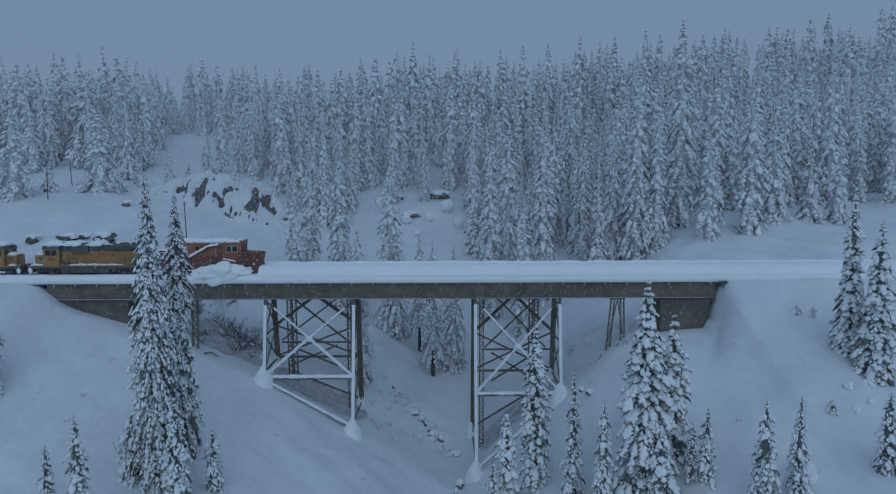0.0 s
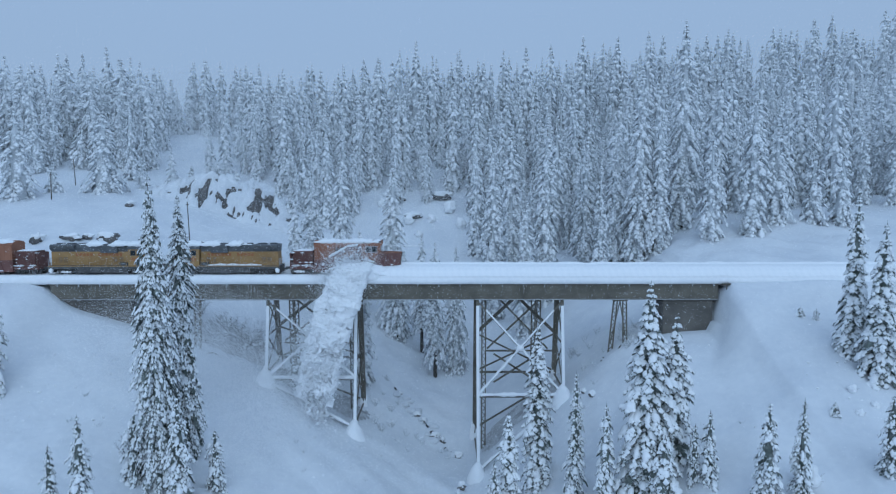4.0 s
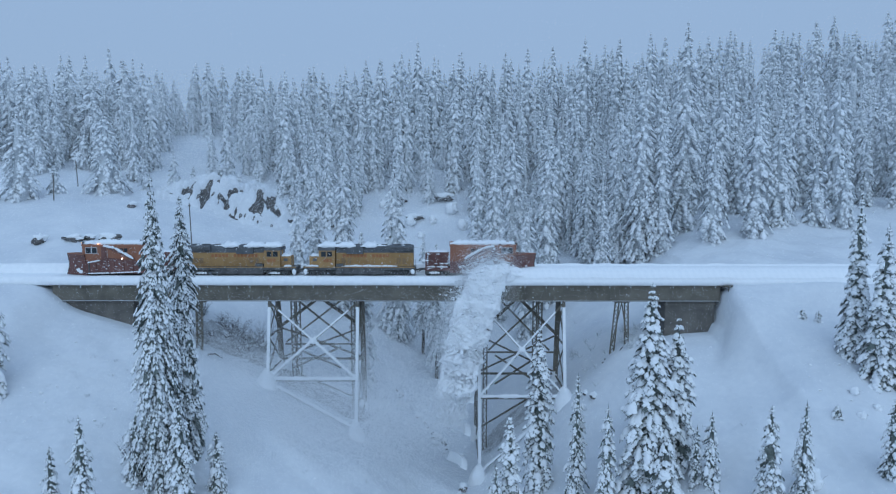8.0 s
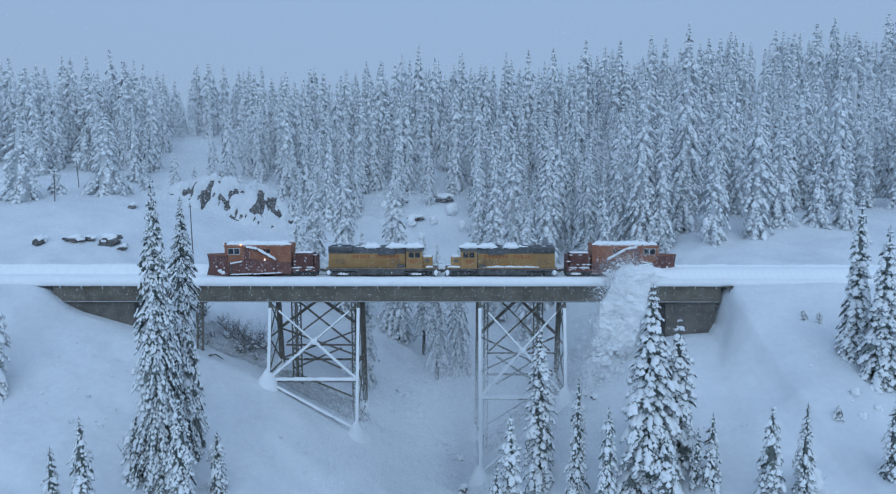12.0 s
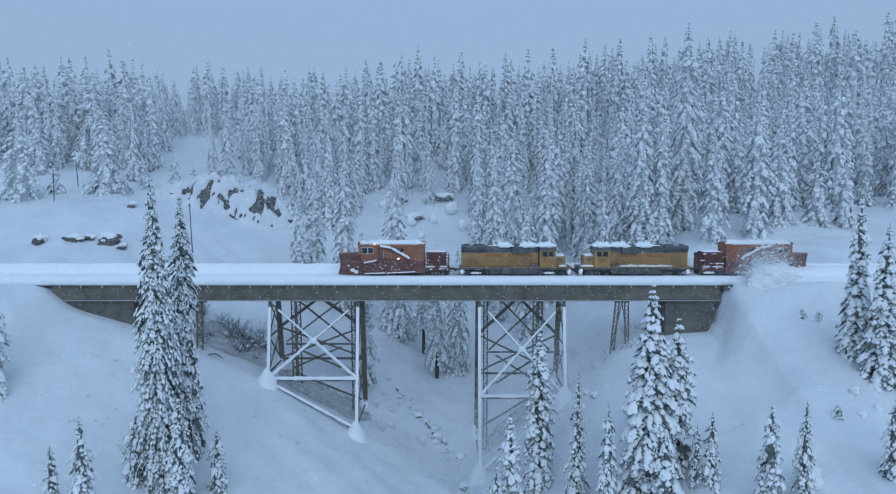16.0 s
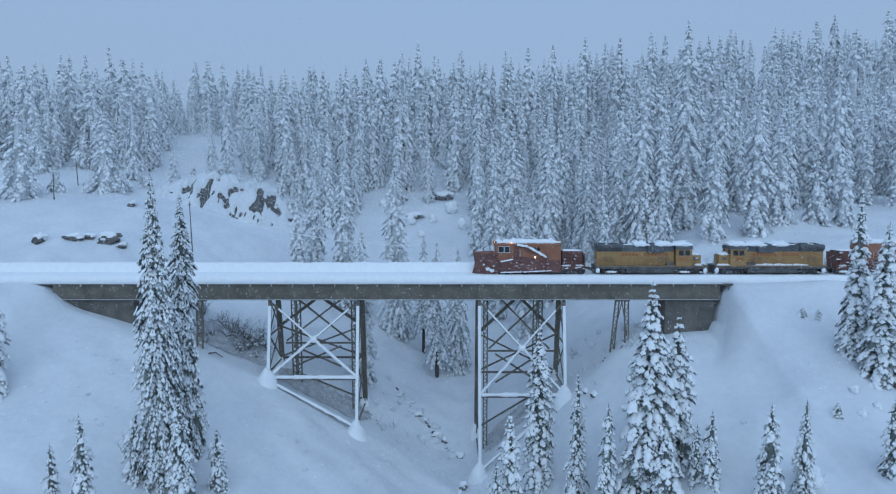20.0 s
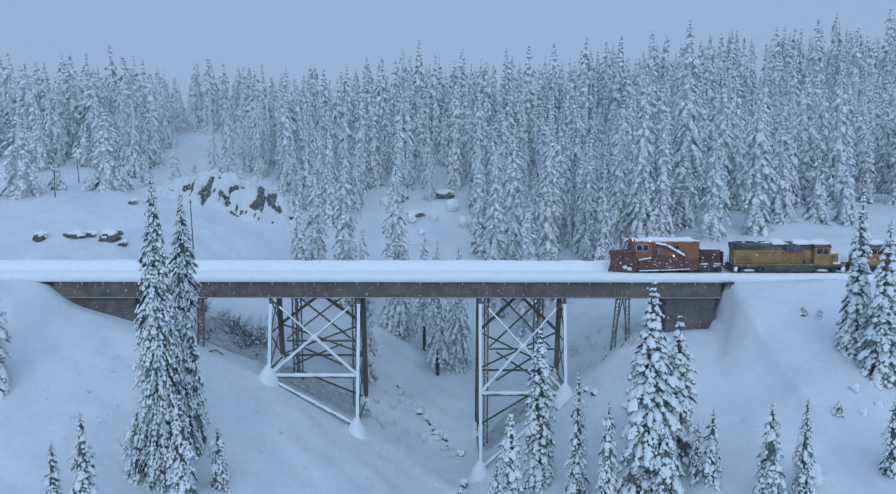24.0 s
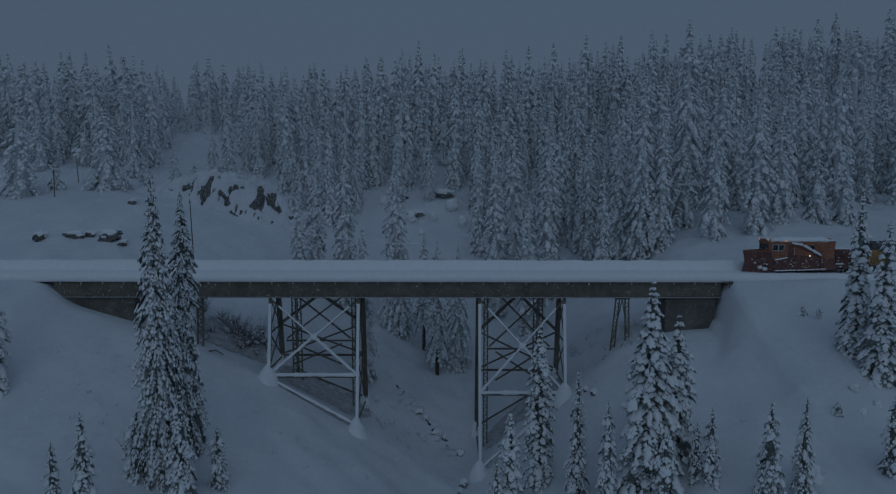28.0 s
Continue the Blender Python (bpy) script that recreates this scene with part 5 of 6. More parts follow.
# the sheet of snow that rolls off the wing and falls in one body, tattered lower down: share, y, z, x, half breadth, half depth
FALL = ((0.00, -1.0, 0.2, 0.4, 3.0, 0.5), (0.08, -1.8, 1.5, 0.3, 2.2, 0.75), (0.15, -2.6, 2.0, 0.0, 1.7, 0.8), (0.22, -3.3, 1.0, -0.5, 2.4, 0.9),
        (0.32, -3.9, -0.9, -1.3, 2.8, 0.9), (0.44, -4.5, -3.4, -2.2, 3.0, 0.9), (0.58, -5.0, -6.8, -3.3, 2.9, 0.8), (0.72, -5.6, -10.8, -4.4, 2.6, 0.7), (0.86, -6.2, -15.4, -5.4, 2.2, 0.5), (1.0, -6.8, -20.5, -6.2, 1.6, 0.3))


def falling_sheet():
    r = random.Random(12)
    rings, around = 190, 84
    cols = list(zip(*FALL))
    verts, faces = [], []
    for i in range(rings + 1):
        s = i / rings
        y, z, x, w, d = (float(np.interp(s, cols[0], c)) for c in cols[1:])
        for j in range(around):
            a = 2 * math.pi * j / around
            p = Vector((x + w * math.cos(a), y + d * math.sin(a), z))
            k = 0.75 * noise.noise(p * 0.6) + 0.50 * abs(noise.noise(p * 1.7)) + 0.30 * abs(noise.noise(p * 3.9)) + 0.16 * noise.noise(p * 8.0)
            verts.append(p + Vector((0.8 * math.cos(a), math.sin(a), 0.4 * noise.noise(p * 1.7))) * k * (0.7 + 0.9 * s))
    for i in range(rings):
        for j in range(around):
            s = i / rings
            p = verts[i * around + j]
            hole = noise.noise(Vector(p) * 0.55 + Vector((7, 0, 0))) * 0.7 + noise.noise(Vector(p) * 2.2) * 0.6 + r.uniform(-0.35, 0.35)
            if s > 0.32 and hole > 0.95 - 1.45 * (s - 0.32):
                continue
            k = (j + 1) % around
            faces.append((i * around + j, i * around + k, (i + 1) * around + k, (i + 1) * around + j))
    return mesh_object("falling_sheet", verts, faces, SNOW_LOOSE, PLUME, "thick curling sheet of falling snow", True)


SHEET = falling_sheet()

# the heap of snow that rides up before the wing
for c, size, seed in (((2.8, -1.9, 0.5), (2.2, 1.0, 0.95), 4), ((0.3, -2.5, 0.35), (2.9, 0.9, 1.5), 14), ((-1.6, -2.6, 0.2), (1.8, 0.8, 1.0), 24)):
    part("bow_wave", lump(bmesh.new(), c, size, seed, 4, 0.55), SNOW_LOOSE, PLUME, "heap of snow riding up before the wing", True)

# the haze of powder that hangs in the ravine behind the plume
PUFFS = []
for i in range(10):
    if i < 4:
        ob = flake_cloud("powder_cloud", 120000, (5.6, 2.2, 5.2), 0.050, 800 + i, POWDER)
    else:
        ob = new("powder_cloud", PUFFS[i % 4].data)
    tagged(ob, "drifting cloud of fine snow powder in the ravine", "snow cloud", "powder clouds", "stuff")
    PUFFS.append(ob)

# snow falling through the air
SNOWFALL = []
for i in range(3):
    ob = flake_cloud("falling_snow", 5000, (62, 30, 52), 0.030 + 0.008 * i, 900 + i, POWDER, shape="box")
    tagged(ob, "snowflakes falling through the air", "snowfall", "falling snow", "stuff")
    SNOWFALL.append(ob)


# snowflakes added as haze, oversized over the far hillside
def haze_flakes(count, y0, y1, low, high, size, seed, label):
    """Haze flakes across the camera's view wedge between y0 and y1, from low to high metres above the ground."""
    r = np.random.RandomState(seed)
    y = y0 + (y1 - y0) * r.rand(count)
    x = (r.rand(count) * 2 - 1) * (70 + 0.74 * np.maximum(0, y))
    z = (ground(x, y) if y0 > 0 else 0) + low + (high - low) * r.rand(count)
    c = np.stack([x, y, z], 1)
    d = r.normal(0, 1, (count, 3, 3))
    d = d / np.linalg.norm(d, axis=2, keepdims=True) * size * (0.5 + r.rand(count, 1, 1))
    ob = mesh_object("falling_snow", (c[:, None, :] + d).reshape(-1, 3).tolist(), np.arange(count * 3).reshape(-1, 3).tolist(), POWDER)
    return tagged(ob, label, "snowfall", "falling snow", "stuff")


HILL_HAZE = "oversized snowflakes standing for haze over the wooded hillside"
VEILS = [haze_flakes(110000, 20, 70, 0, 26, 0.095, 951, HILL_HAZE), haze_flakes(290000, 70, 150, 0, 22, 0.14, 952, HILL_HAZE), haze_flakes(110000, -55, -8, -34, 40, 0.042, 953, "light snowfall added as haze over the ravine")]


# ---- rocks ----
def rock(x, y, size, seed, label, group, cap=0.5, rise=0.3):
    """A broken boulder with snow on its top."""
    t = thing("rock", pose(x, y, ground_z(x, y), 0, 0, 12 * math.sin(seed * 5)), label, "rock", group)
    bm = bmesh.new()
    r = bmesh.ops.create_icosphere(bm, subdivisions=4 if size[2] > 2 else 3, radius=1.0)
    for v in r["verts"]:
        p = v.co * 1.3 + Vector((seed * 3.7, seed, -seed))
        d = 1 + 0.7 * noise.noise(p) + 0.35 * abs(noise.noise(p * 2.3)) + 0.22 * noise.noise(p * 5)
        lean, top = 0.35 * math.sin(seed * 1.9), 1 - 0.35 * v.co.z * math.sin(seed * 2.7)
        v.co = Vector((v.co.x * size[0] * top + lean * v.co.z * size[0], v.co.y * size[1], v.co.z * size[2])) * d + Vector((0, 0, size[2] * rise))
    part("stone", bm, ROCK, t)
    bm = bmesh.new()
    lump(bm, (0.1 * size[0], 0.3 * size[1], size[2] * (rise + 0.8)), (size[0] * (1.15 if size[2] < 2 else 0.8), size[1] * 1.1, size[2] * cap + 0.25), seed, 3, 0.6)
    part("snow_cap", bm, SNOW_SOFT, t, "rounded cap of snow", True)
    return t


for k, (x, y, w, h) in enumerate(((-71.7, 16.8, 0.95, 0.9), (-67.1, 19.2, 1.5, 0.55), (-65.2, 20.8, 0.9, 0.4), (-61.3, 20.2, 1.6, 0.95), (-58.9, 20.0, 0.7, 0.4), (-66.7, 40.5, 0.6, 0.6))):
    rock(x, y, (w, 0.9, h), k + 1, "brown boulder poking out of the snowy bluff", "boulders of the bluff", 0.55)

# the cliff in the gully: dark rock showing through pillows of snow
CREST_X = (-73, -70, -66, -60, -54, -50, -45, -40, -36, -32)
CREST_H = (0, 0.4, 2.6, 6.6, 7.4, 6.4, 7.6, 5.6, 2.6, 0)
# bare faces: x, y, half width, half depth, lean
FACES = ((-57.8, 58.4, 1.9, 3.8, 0.2), (-45.0, 58.4, 1.5, 3.4, -0.3), (-42.4, 59.4, 1.1, 3.4, 0.35), (-52.0, 58.8, 0.9, 1.2, 0.2), (-39.5, 55.4, 1.7, 0.6, 0.4), (-61.8, 60.4, 1.0, 0.5, 0.0), (-55.8, 54.6, 1.0, 0.6, 0.3),
         (-56.8, 60.0, 0.9, 0.9, -0.3), (-49.8, 60.0, 0.8, 0.9, 0.3))


def cliff_height(x, y):
    """Height of the cliff's knoll over the slope."""
    h = float(np.interp(x, CREST_X, CREST_H))
    wave = 1.0 * noise.noise(Vector((x * 0.3, 4.0, 0)))
    a = min(1.0, max(0.0, (y - 54.3 - wave) / 6.6))
    b = min(1.0, max(0.0, (y - 63.5) / 11))
    return h * a * a * (3 - 2 * a) * (1 - b * b * (3 - 2 * b)) - 0.8 * b - 1.3 * (1 - a) ** 2 - 1.0 * max(0.0, 1 - h / 2)


def build_cliff():
    t = thing("cliff", pose(0, 0, 0), "grey-brown rock cliff half covered by pillows of snow", "cliff")
    nx, ny = 112, 88
    out = {"rock": [], "snow": []}
    for i in range(nx + 1):
        for j in range(ny + 1):
            x, y = -73 + 41 * i / nx, 52.5 + 23 * j / ny
            p = Vector((x * 0.55, y * 0.55, 0))
            z = ground_z(x, y) + cliff_height(x, y)
            bare = 0.0
            for fx, fy, w, d, lean in FACES:
                u, v = (x - fx - lean * (y - fy)) / w, (y - fy) / d
                bare = max(bare, 0.75 - abs(u) ** 1.4 - abs(v) ** 1.6)
            ragged = 0.9 * noise.noise(p * 0.9) + 0.5 * noise.noise(p * 2.3)
            band = max(0.0, 1 - abs((y - 59.2) / 3.6) ** 2) * max(0.0, 1 - abs((x + 51) / 14.5) ** 4)
            spot = (noise.noise(p * 0.7 + Vector((9, 3, 0))) * 0.7 + noise.noise(Vector((p.x * 2.4, p.y * 1.3, 2.0))) * 0.85 - 0.28) * 3.2 * band
            gone = min(1.0, max(0.0, max(bare + 0.45 * ragged, spot) * 2.2))
            rocky = 0.5 * abs(noise.noise(p * 1.4 + Vector((3, 0, 0)))) + 0.35 * noise.noise(p * 3.7)
            pillow = 1.5 * abs(noise.noise(p * 0.8)) + 0.8 * abs(noise.noise(p * 1.9)) + 0.3 * abs(noise.noise(p * 4.1))
            out["rock"].append((x + 0.2 * ragged, y, z + rocky - 0.3))
            out["snow"].append((x, y + 0.5 * gone, z + 0.28 + pillow - 1.5 * gone))
    faces = [(i * (ny + 1) + j, (i + 1) * (ny + 1) + j, (i + 1) * (ny + 1) + j + 1, i * (ny + 1) + j + 1) for i in range(nx) for j in range(ny)]
    mesh_object("rock_face", out["rock"], faces, ROCK, t, "bare grey-brown rock")
    mesh_object("snow_cover", out["snow"], faces, SNOW, t, "pillows of snow on the ledges", True)


build_cliff()
for k, (x, y, h) in enumerate(((-56.4, 64.0, 4.2), (-51.5, 63.5, 3.0), (-47.6, 65.0, 5.2), (-41.2, 62.0, 3.6), (-63.5, 66.0, 4.6), (-38.0, 60.5, 4.4))):
    tree("fir_tree", pose(x, y, ground_z(x, y) + cliff_height(x, y) - 0.2, 0, 0, 40 * k), h, 0.26 * h, 460 + k, "young fir plastered with snow on the cliff top", "firs on the cliff", NEEDLES_RIME_HAZE, BLUFF)
for k, (x, y, w, h) in enumerate(((-1.5, 88.8, 2.6, 1.0), (-9.2, 78.8, 2.0, 0.7), (-13.8, 89.5, 1.6, 0.6))):
    rock(x, y, (w, 1.3, h), k + 40, "dark rock under a thick cap of snow on the hillside", "rocks of the hillside", 0.8)
# the creek in the bottom of the ravine
for k, (x, y, w, h) in enumerate(((-7.9, 11.6, 0.4, 0.35), (-5.0, 8.9, 0.8, 0.4), (-3.7, 7.9, 0.45, 0.55), (-1.9, 5.6, 1.1, 0.5), (-0.6, 5.0, 0.4, 0.6), (1.7, 2.0, 0.9, 0.6),
                                  (1.6, -9.9, 0.35, 0.6), (2.1, -8.0, 0.6, 0.8), (-13.5, 5.0, 0.6, 0.4), (20.2, -8.8, 0.7, 0.4), (19.4, -6.9, 0.4, 0.4))):
    rock(x, y, (w * 0.7, 0.5, h * 0.6), k + 60, "dark stone at the snowed-in creek", "stones of the creek", 0.8, -0.15)


# near-black colour for the shade in the gaps below the snow pillows
GAP_SHADE = material("dark_gap_shade", (0.02, 0.022, 0.025), (0.07, 0.068, 0.066), 1.2, 9.0, 0.35, 0.6, 0.05, frost=0.5)
CREEK = ((-9.0, 12.6, 0.25), (-7.9, 11.6, 0.4), (-6.2, 10.2, 0.25), (-5.0, 8.9, 0.5), (-3.7, 7.9, 0.35), (-1.9, 5.6, 0.7), (-0.6, 4.6, 0.5), (0.8, 3.0, 0.3), (1.7, 2.0, 0.5))


def build_creek():
    """A half snowed-in runnel: dark strips paint the shade under undercut pillows of snow."""
    t = thing("creek", pose(0, 0, 0), "snowed-in creek, the shade of its undercut gaps painted dark", "creek")
    verts = []
    n = 60
    ks = [k / (len(CREEK) - 1) for k in range(len(CREEK))]
    for i in range(n + 1):
        x, y, w = (float(np.interp(i / n, ks, c)) for c in zip(*CREEK))
        w *= 0.6 + 0.5 * noise.noise(Vector((i * 0.5, 3, 0)))
        x += 0.9 * noise.noise(Vector((i * 0.23, 9, 0)))
        for k in (-1, 0, 1):
            verts.append((x + k * w * 0.8, y + k * w * 0.6, ground_z(x + k * w * 0.8, y + k * w * 0.6) + (0.10 if k == 0 else 0.06)))
    run = []
    for i in range(n + 1):
        if i < n and noise.noise(Vector((i * 0.31, 5.0, 0))) >= 0.08:
            run.append(i)
        elif run:  # elsewhere the snow has closed over it
            first = run[0] * 3
            faces = [(q, q + 1, q + 4, q + 3) for j in range(len(run)) for q in (j * 3, j * 3 + 1)]
            mesh_object("open_pool", verts[first:first + (len(run) + 1) * 3], faces, GAP_SHADE, t, "dark strip standing for shade in the undercut gaps", True)
            run = []
    r = random.Random(21)
    for k in range(26):
        f = r.random()
        x, y, w = (float(np.interp(f, ks, c)) for c in zip(*CREEK))
        e = r.choice((-1, 1)) * (w + r.uniform(0.0, 0.5))
        x, y = x + e * 0.8, y + e * 0.6
        q = r.uniform(0.25, 0.75)
        part("snow_pillow", lump(bmesh.new(), (x, y, ground_z(x, y) + 0.05), (q * 1.4, q, q * 0.7), k, 2, 0.35), SNOW, t, "", True)


build_creek()


# ---- bare shrubs and trees ----
def branches(bm, base, direction, length, radius, depth, r, sides=4):
    """Grows a branch and its side branches."""
    pts, d = [Vector(base)], Vector(direction).normalized()
    n = 4
    for i in range(n):
        d = (d + Vector((r.uniform(-.22, .22), r.uniform(-.22, .22), r.uniform(-.08, .14)))).normalized()
        pts.append(pts[-1] + d * length / n)
    tube(bm, pts, [radius * (1 - 0.75 * i / n) for i in range(n + 1)], sides)
    if depth:
        for i in range(1, n + 1):
            for _ in range(2):
                side = (d + Vector((r.uniform(-1, 1), r.uniform(-1, 1), r.uniform(-0.4, 0.5)))).normalized()
                branches(bm, pts[i], side, length * r.uniform(0.3, 0.5), radius * 0.5 * (1 - 0.5 * i / n), depth - 1, r, 3)


def shrub(x, y, h, seed, label, group, mat=TWIG, stems=5, snowy=0.5):
    t = thing("shrub", pose(x, y, ground_z(x, y) - 0.1), label, "shrub", group)
    r = random.Random(seed)
    for k in range(stems):
        bm = bmesh.new()
        a = k * 6.28 / stems + r.uniform(-.4, .4)
        branches(bm, (0.1 * math.cos(a), 0.1 * math.sin(a), 0), (0.65 * math.cos(a), 0.65 * math.sin(a), 1), h * r.uniform(0.7, 1.1), 0.03 + h * 0.008, 2 if h > 2.1 else 1, r, 3)
        part("stem", bm, mat, t)
    bm = bmesh.new()
    for k in range(int(14 * snowy) + 3):
        a, q = r.uniform(0, 6.28), h * 0.45 * r.random()
        lump(bm, (q * math.cos(a), q * math.sin(a), h * r.uniform(0.05, 0.75)), (h * 0.09, h * 0.09, h * 0.045), k, 1, 0.4)
    tagged(part("snow_load", bm, SNOW_SOFT, t, "snow caught in the twigs", True), kind="stuff")
    return t


for k, (x, y, h) in enumerate(((-35.6, 7.2, 2.2), (-33.6, 8.0, 2.4), (-30.8, 5.6, 3.2), (-29.6, 6.6, 3.6), (-34.5, 5.0, 2.0), (-32.4, 6.4, 2.6), (-37.2, 8.6, 1.8), (-31.6, 3.6, 1.6), (-28.4, 5.2, 2.4), (-36.8, 0.5, 1.3), (-36.4, -24.5, 2.0), (-34.0, -21.5, 1.4))):
    shrub(x, y, h, k + 5, "bare brown brush half buried in snow", "brush on the ravine slopes", TWIG, 5, 0.4)
rc = random.Random(41)
for k in range(26):
    x, y = rc.uniform(-41.5, -29.5), rc.uniform(2.0, 9.5)
    shrub(x, y, rc.uniform(1.2, 1.95), k + 300, "bare brown brush half buried in snow", "brush on the ravine slopes", TWIG, 6, 0.5)
for k, (x, y, h) in enumerate(((-19.9, -13.0, 0.7), (-7.3, -0.8, 1.2), (-5.8, -1.6, 1.0), (-6.4, 3.0, 1.3), (-13.0, 8.5, 1.2), (-40.5, -9.0, 0.6), (-44.0, -13.0, 0.6), (-47.5, -8.0, 0.5), (-39.0, -15.5, 0.7), (-22.0, -17.0, 0.6),
                               (-25.5, -12.0, 0.5), (19.0, -10.0, 0.8), (20.8, -7.0, 0.9), (21.8, -3.0, 1.1), (22.6, 4.0, 1.4), (20.0, 6.0, 1.3), (23.6, -1.2, 0.9), (18.0, 8.5, 1.5), (24.2, 6.5, 1.2), (33.6, -24.2, 0.5), (30.0, -22.0, 0.4), (-12.0, -8.0, 0.6), (-9.0, -4.0, 0.8), (-24.2, -20.0, 0.6))):
    shrub(x, y, h, k + 25, "frosted twigs poking through the snow", "twigs in the snow", RIME, 3, 0.3)
for k, (x, y, h) in enumerate(((-10.0, 76.0, 2.6), (-14.0, 80.0, 3.0), (-4.0, 78.0, 2.2), (1.0, 82.0, 3.2), (-18.0, 84.0, 2.4), (-7.0, 70.0, 1.8), (4.0, 74.0, 2.6), (45.7, -24.8, 0.9), (44.6, -28.0, 0.8), (46.9, -27.0, 0.8), (35.6, -34.5, 2.2))):
    t = thing("snowy_bush", pose(x, y, ground_z(x, y) - 0.2), "small bush buried under rounded snow", "bush", "snow-buried bushes")
    bm = bmesh.new()
    lump(bm, (0, 0, h * 0.45), (h * 0.5, h * 0.5, h * 0.55), k + 2, 3, 0.5)
    part("snow_load", bm, SNOW_SOFT, t, "", True)
    bm = bmesh.new()
    r = random.Random(k)
    for j in range(9):
        a = r.uniform(0, 6.28)
        branches(bm, (0, 0, 0.1), (math.cos(a), math.sin(a), 0.7), h * 0.75, 0.02, 1, r, 3)
    tagged(part("twigs", bm, TWIG, t), kind="stuff")


for k, (x, y, h, w, clear) in enumerate(((-2.0, 19.0, 25.0, 2.3, 0.20), (1.8, 21.0, 23.5, 2.6, 0.06), (-4.6, 24.0, 23.0, 1.9, 0.26), (-9.2, 26.0, 19.0, 1.9, 0.10))):
    tree("rimed_tree", place(x, y, turn=50 * k), h, w, 400 + k, "slender tree white with rime in the ravine behind the bridge", "rimed trees in the ravine", RIME, dict(BEHIND, bare=clear, droop=1.5, size=0.5))

rc = random.Random(58)
for k in range(64):
    x, y = ((rc.uniform(-52, -33), rc.uniform(-26, -5)), (rc.uniform(17, 30), rc.uniform(-6, 9)), (rc.uniform(-12, 2), rc.uniform(0, 14)), (rc.uniform(-24, -8), rc.uniform(-18, 0)))[k % 4]
    shrub(x, y, rc.uniform(0.3, 0.6) if k % 4 in (0, 3) else rc.uniform(0.7, 1.7), k + 500, "frosted twigs poking through the snow", "twigs in the snow", RIME, 4, 0.8)

# fallen timber by the end bent
for k, (x0, y0, x1, y1) in enumerate(((22.6, -3.2, 26.6, -2.6), (23.0, -2.7, 25.4, -3.7), (-35.0, -3.2, -33.0, -2.9))):
    bm = bmesh.new()
    tube(bm, [(0, 0, 0), ((x1 - x0) * 0.5, (y1 - y0) * 0.5, 0.1), (x1 - x0, y1 - y0, ground_z(x1, y1) - ground_z(x0, y0) + 0.2)], [0.12, 0.10, 0.06], 7)
    ob = part("fallen_log", bm, BARK)
    ob.location = (x0, y0, ground_z(x0, y0) + 0.08)
    tagged(ob, "dark fallen log lying in the snow", "log", "fallen logs")


# ---- line-side poles and the snow-crusted wire ----
def pole(x, y, h, lean):
    t = thing("utility_pole", pose(x, y, ground_z(x, y) - 0.3, lean, -lean), "weathered wooden line-side pole in the snow", "pole", "line-side poles")
    part("post", tube(bmesh.new(), [(0, 0, 0), (0, 0, h)], [0.12, 0.08], 8), TIMBER, t)
    part("crossarm", box(bmesh.new(), -0.24, 0.24, -0.05, 0.05, h - 0.62, h - 0.54), TIMBER, t)
    for s in (-1, 1):
        part("insulator", tube(bmesh.new(), [(s * 0.18, 0, h - 0.54), (s * 0.18, 0, h - 0.42)], 0.05, 6), GREY, t)
    return t


pole(-86.0, 54.5, 6.5, 1.5)
pole(-82.4, 39.2, 6.0, -0.5)
pole(-45.8, 19.5, 13.2, 1.2)


def wire(a, b, sag, r, name, label):
    bm = bmesh.new()
    pts = []
    for i in range(25):
        f = i / 24
        p = Vector(a).lerp(Vector(b), f)
        p.z -= sag * 4 * f * (1 - f)
        pts.append(p)
    tube(bm, pts, r, 5)
    return tagged(part(name, bm, SNOW_SOFT), label, "wire")


wire((-29.2, 24.0, 4.6), (-5.2, 23.0, 2.2), 0.6, 0.085, "overhead_wire", "sagging wire thick with frozen snow")
wire((-46.0, 19.6, 9.6), (-29.2, 24.0, 4.6), 0.5, 0.025, "overhead_wire", "thin sagging wire dusted with snow")


# clods of snow dropped from boughs and thrown up on the near slopes
def clods(x0, x1, y0, y1, count, seed):
    r = random.Random(seed)
    bm = bmesh.new()
    for k in range(count):
        x, y, q = r.uniform(x0, x1), r.uniform(y0, y1), 0.05 + 0.16 * r.random() ** 3
        lump(bm, (x, y, ground_z(x, y) + 0.1), (q * 1.3, q, q * 0.8), k, 1, 0.5)
    return tagged(part("snow_clods", bm, SNOW_LOOSE, None, "", True), "small clods of snow scattered on the slope", "snow clods", kind="stuff")


clods(-54, -36, -24, -6, 70, 3)
clods(-24, -8, -20, -4, 40, 4)
clods(28, 52, -26, -6, 30, 6)


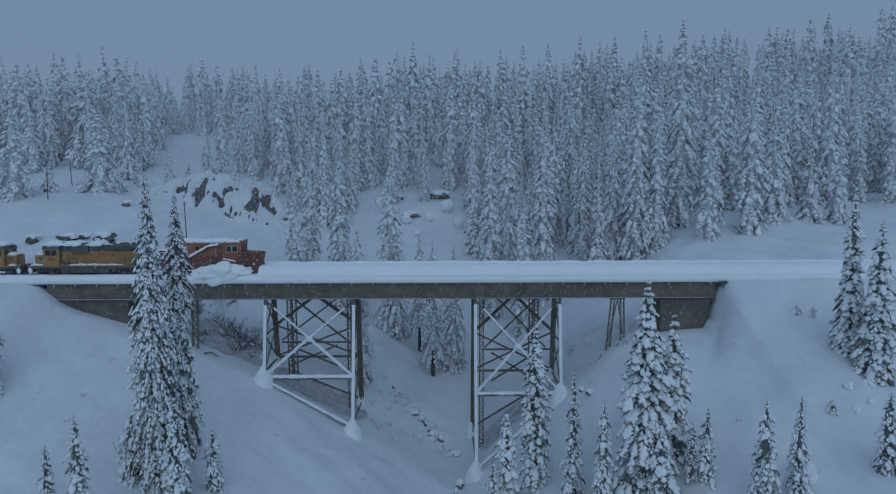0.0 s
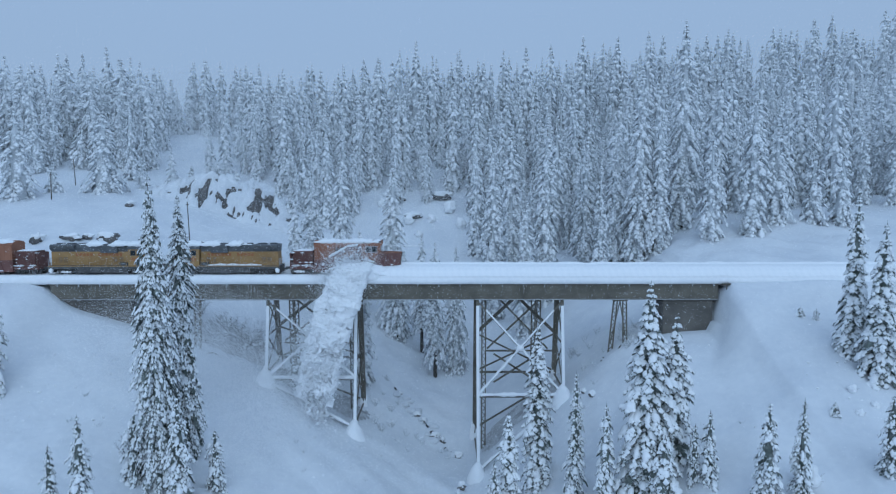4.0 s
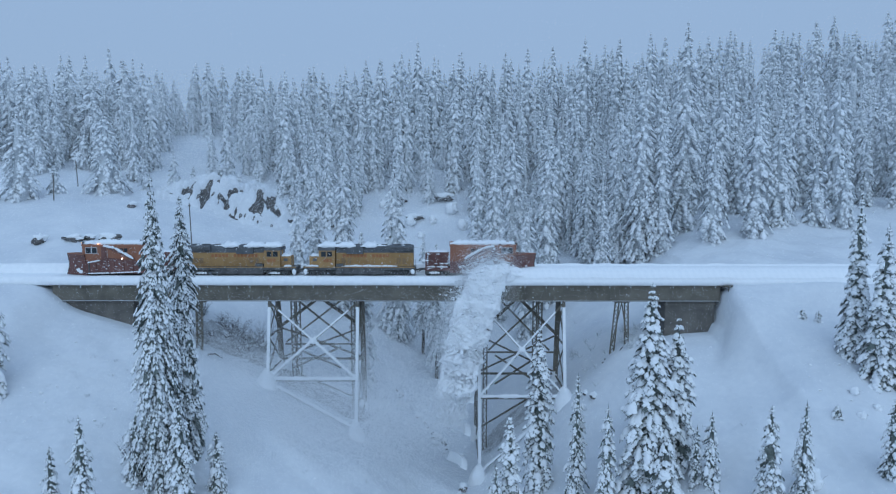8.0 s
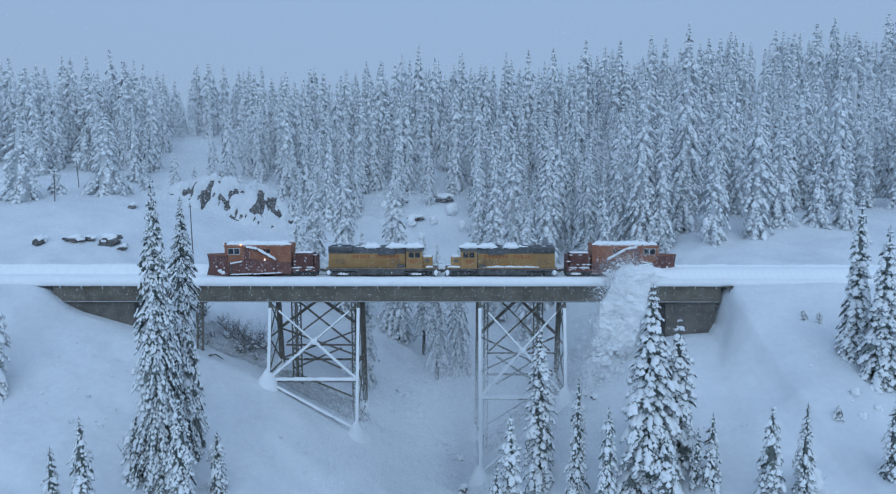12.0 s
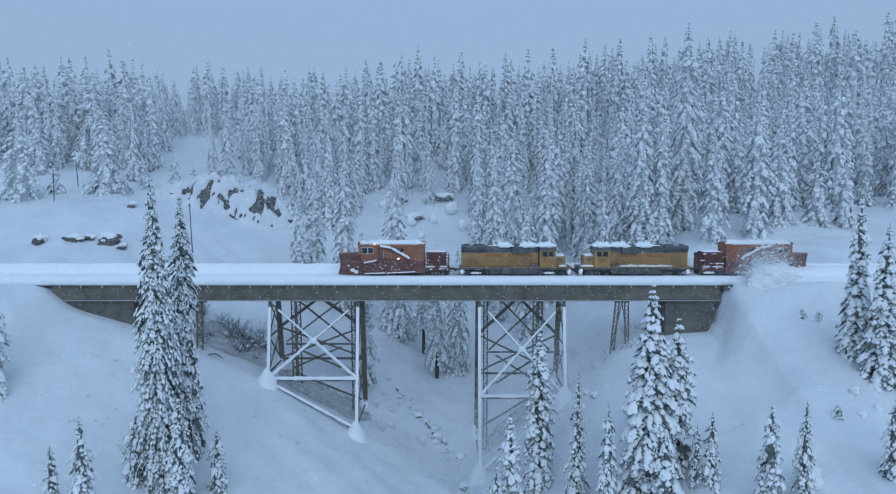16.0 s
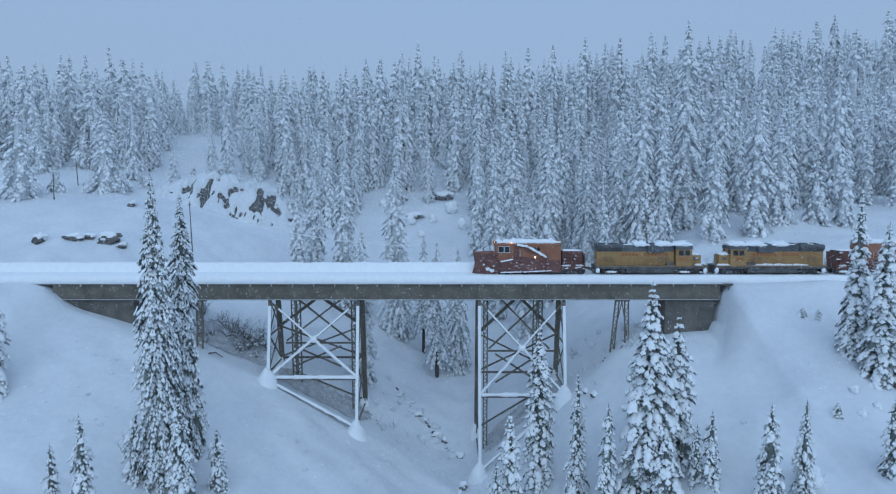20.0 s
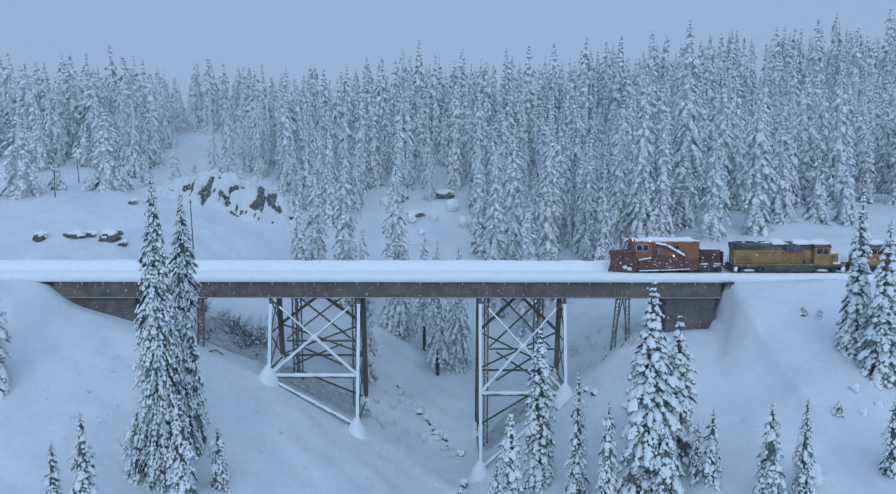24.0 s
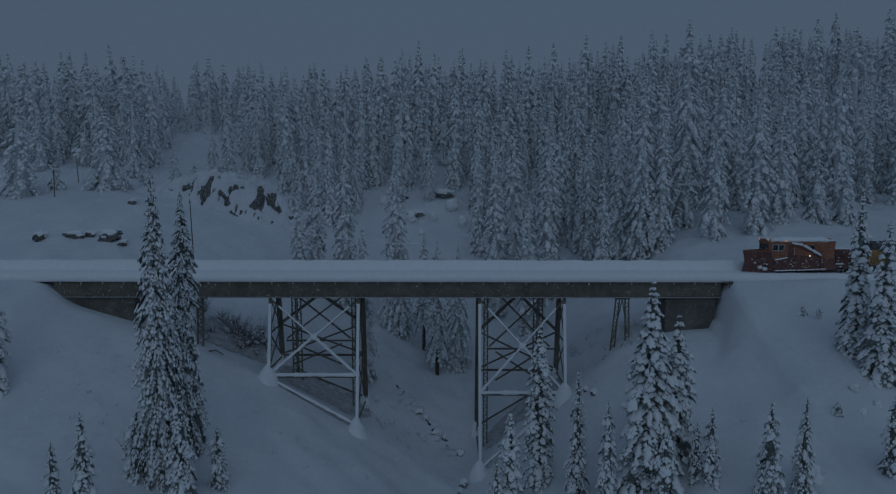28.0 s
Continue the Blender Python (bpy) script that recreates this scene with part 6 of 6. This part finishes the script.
# ---- what moves ----
def motions():
    ends = [(t, train_x(t)) for t, _ in TRAIN]
    for ob, s, turn in ((FRONT_PLOUGH, 26.55, 0), (FRONT_DIESEL, 8.75, 180), (REAR_DIESEL, -8.75, 0), (REAR_PLOUGH, -26.55, 180)):
        walk(ob, [(t, pose(x + s, 0, 0, 0, 0, turn)) for t, x in ends])
    # wheels roll on the rails
    for w in WHEELS:
        x, y, z = w.location
        top = w.parent.parent
        way = -1 if top in (FRONT_DIESEL, REAR_PLOUGH) else 1
        rows = []
        for k in range(29 * 7):
            t = min(28.0, k / 7)
            a = math.degrees((train_x(t) - train_x(0)) / 0.5) * way
            rows.append((t, pose(x, y, z, 0, a % 360, 0)))
            if t >= 28.0:
                break
        walk(w, rows)
    # the blocks are shoved aside and fall with the plume
    tx = [r[0] for r in TRAIN]
    px = [r[1] + FRONT_TIP - 6.6 for r in TRAIN]
    for k, (ob, x0) in enumerate(BLOCKS):
        t0 = float(np.interp(x0, px, tx))
        if x0 > px[-1]:
            t0 = 99
        rows = [(0.0, pose(x0, 0, 0))]
        if t0 < 27.0:
            t0 = max(t0, 0.04)
            rows.append((t0, pose(x0, 0, 0)))
            for dt in (0.12, 0.25, 0.4, 0.7, 1.0, 1.4, 1.9, 2.5, 3.6):
                y = -4.6 * min(dt, 0.55) - 1.1 * max(0, dt - 0.55)
                z = 0.25 * math.sin(min(dt, 0.4) / 0.4 * math.pi) - 7.5 * max(0, dt - 0.15) ** 2
                rows.append((t0 + dt, pose(x0 + 2.3 * dt, y, z, -10 * min(dt, 1.1), 14 * dt, 10 * dt)))
            rows = [r for r in rows if r[0] < 27.9]
        rows.append((28.0, rows[-1][1]))
        walk(ob, rows)
    # the plume travels with the plough; its clumps rise, curl over and fall again and again
    walk(PLUME, [(t, pose(x + FRONT_TIP - 6.2, 0, 0)) for t, x in ends])
    # the sheet builds up as the plough comes out over the ravine
    walk(SHEET, [(0.0, pose(0, 0, -16)), (0.15, pose(0, 0, -16)), (0.7, pose(0, 0, 0)), (28.0, pose(0, 0, 0))])
    r = random.Random(31)
    for i, ob in enumerate(CLUMPS):
        off = i * PERIOD / CLUMP_COUNT
        jy, jx, spin = r.uniform(0.8, 1.25), r.uniform(-1.9, 1.2), r.uniform(-50, 50)

        def fallen(dt):
            y = -1.4 - 3.4 * jy * min(dt, 0.5) - 1.5 * jy * max(0, dt - 0.5)
            z = 0.9 + 1.6 * dt - 4.2 * dt * dt if dt < 1.4 else -5.1 - 10.0 * (dt - 1.4)
            return pose(0.4 + jx * (0.6 + 0.4 * dt) - 2.9 * dt + 0.2 * dt * dt, y, z, spin * dt, 0, spin * 0.5 * dt)

        first = off * 0.8 + 0.1
        rows = [(0.0, pose(0, 0.5, -2.4)), (max(0.03, first - 0.06), pose(0, 0.5, -2.4))]
        t = first
        while t < 28.0:
            rows += [(t + f * PERIOD, fallen(f * PERIOD)) for f in (0.0, 0.06, 0.13, 0.22, 0.34, 0.48, 0.64, 0.82, 0.98) if t + f * PERIOD < 27.95]
            t += PERIOD
        rows.append((28.0, rows[-1][1]))
        walk(ob, rows)
    # powder clouds rise where the plume lands, drift a little and settle into the ravine
    for i, ob in enumerate(PUFFS):
        born = 0.2 + i * 1.2
        x = train_x(born) + FRONT_TIP - 11.0
        y = -10.0 + 1.6 * math.sin(i * 2.1)
        z = ground_z(x, y)
        top = min(-9.0, max(-17.5 + 1.5 * math.sin(i * 1.7), z + 3.0)) if z < -9 else z - 2.5
        a = 40 * i
        rows = [(0.0, pose(x + 3, y, z - 15, 0, 0, a)), (born, pose(x + 3, y, z - 14, 0, 0, a)), (born + 1.6, pose(x + 1.2, y - 0.4, top - 3, 0, 0, a + 6)),
                (born + 2.8, pose(x + 0.4, y - 0.8, top, 0, 0, a + 12)), (born + 5.0, pose(x - 1.5, y - 1.5, top - 1.5, 0, 0, a + 22)),
                (born + 8.5, pose(x - 3, y - 2, z - 12, 0, 0, a + 40)), (28.0, pose(x - 3, y - 2, z - 15, 0, 0, a + 50))]
        walk(ob, [row for row in rows if row[0] <= 28.0])
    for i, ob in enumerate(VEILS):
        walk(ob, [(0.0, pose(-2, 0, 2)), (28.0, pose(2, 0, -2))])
    for i, ob in enumerate(SNOWFALL):
        walk(ob, [(0.0, pose(-6, -52, 30 + i, 0, 0, 0)), (28.0, pose(6 + 2 * i, -52, 30 + i - 26 - 4 * i, 0, 0, 0))])


motions()
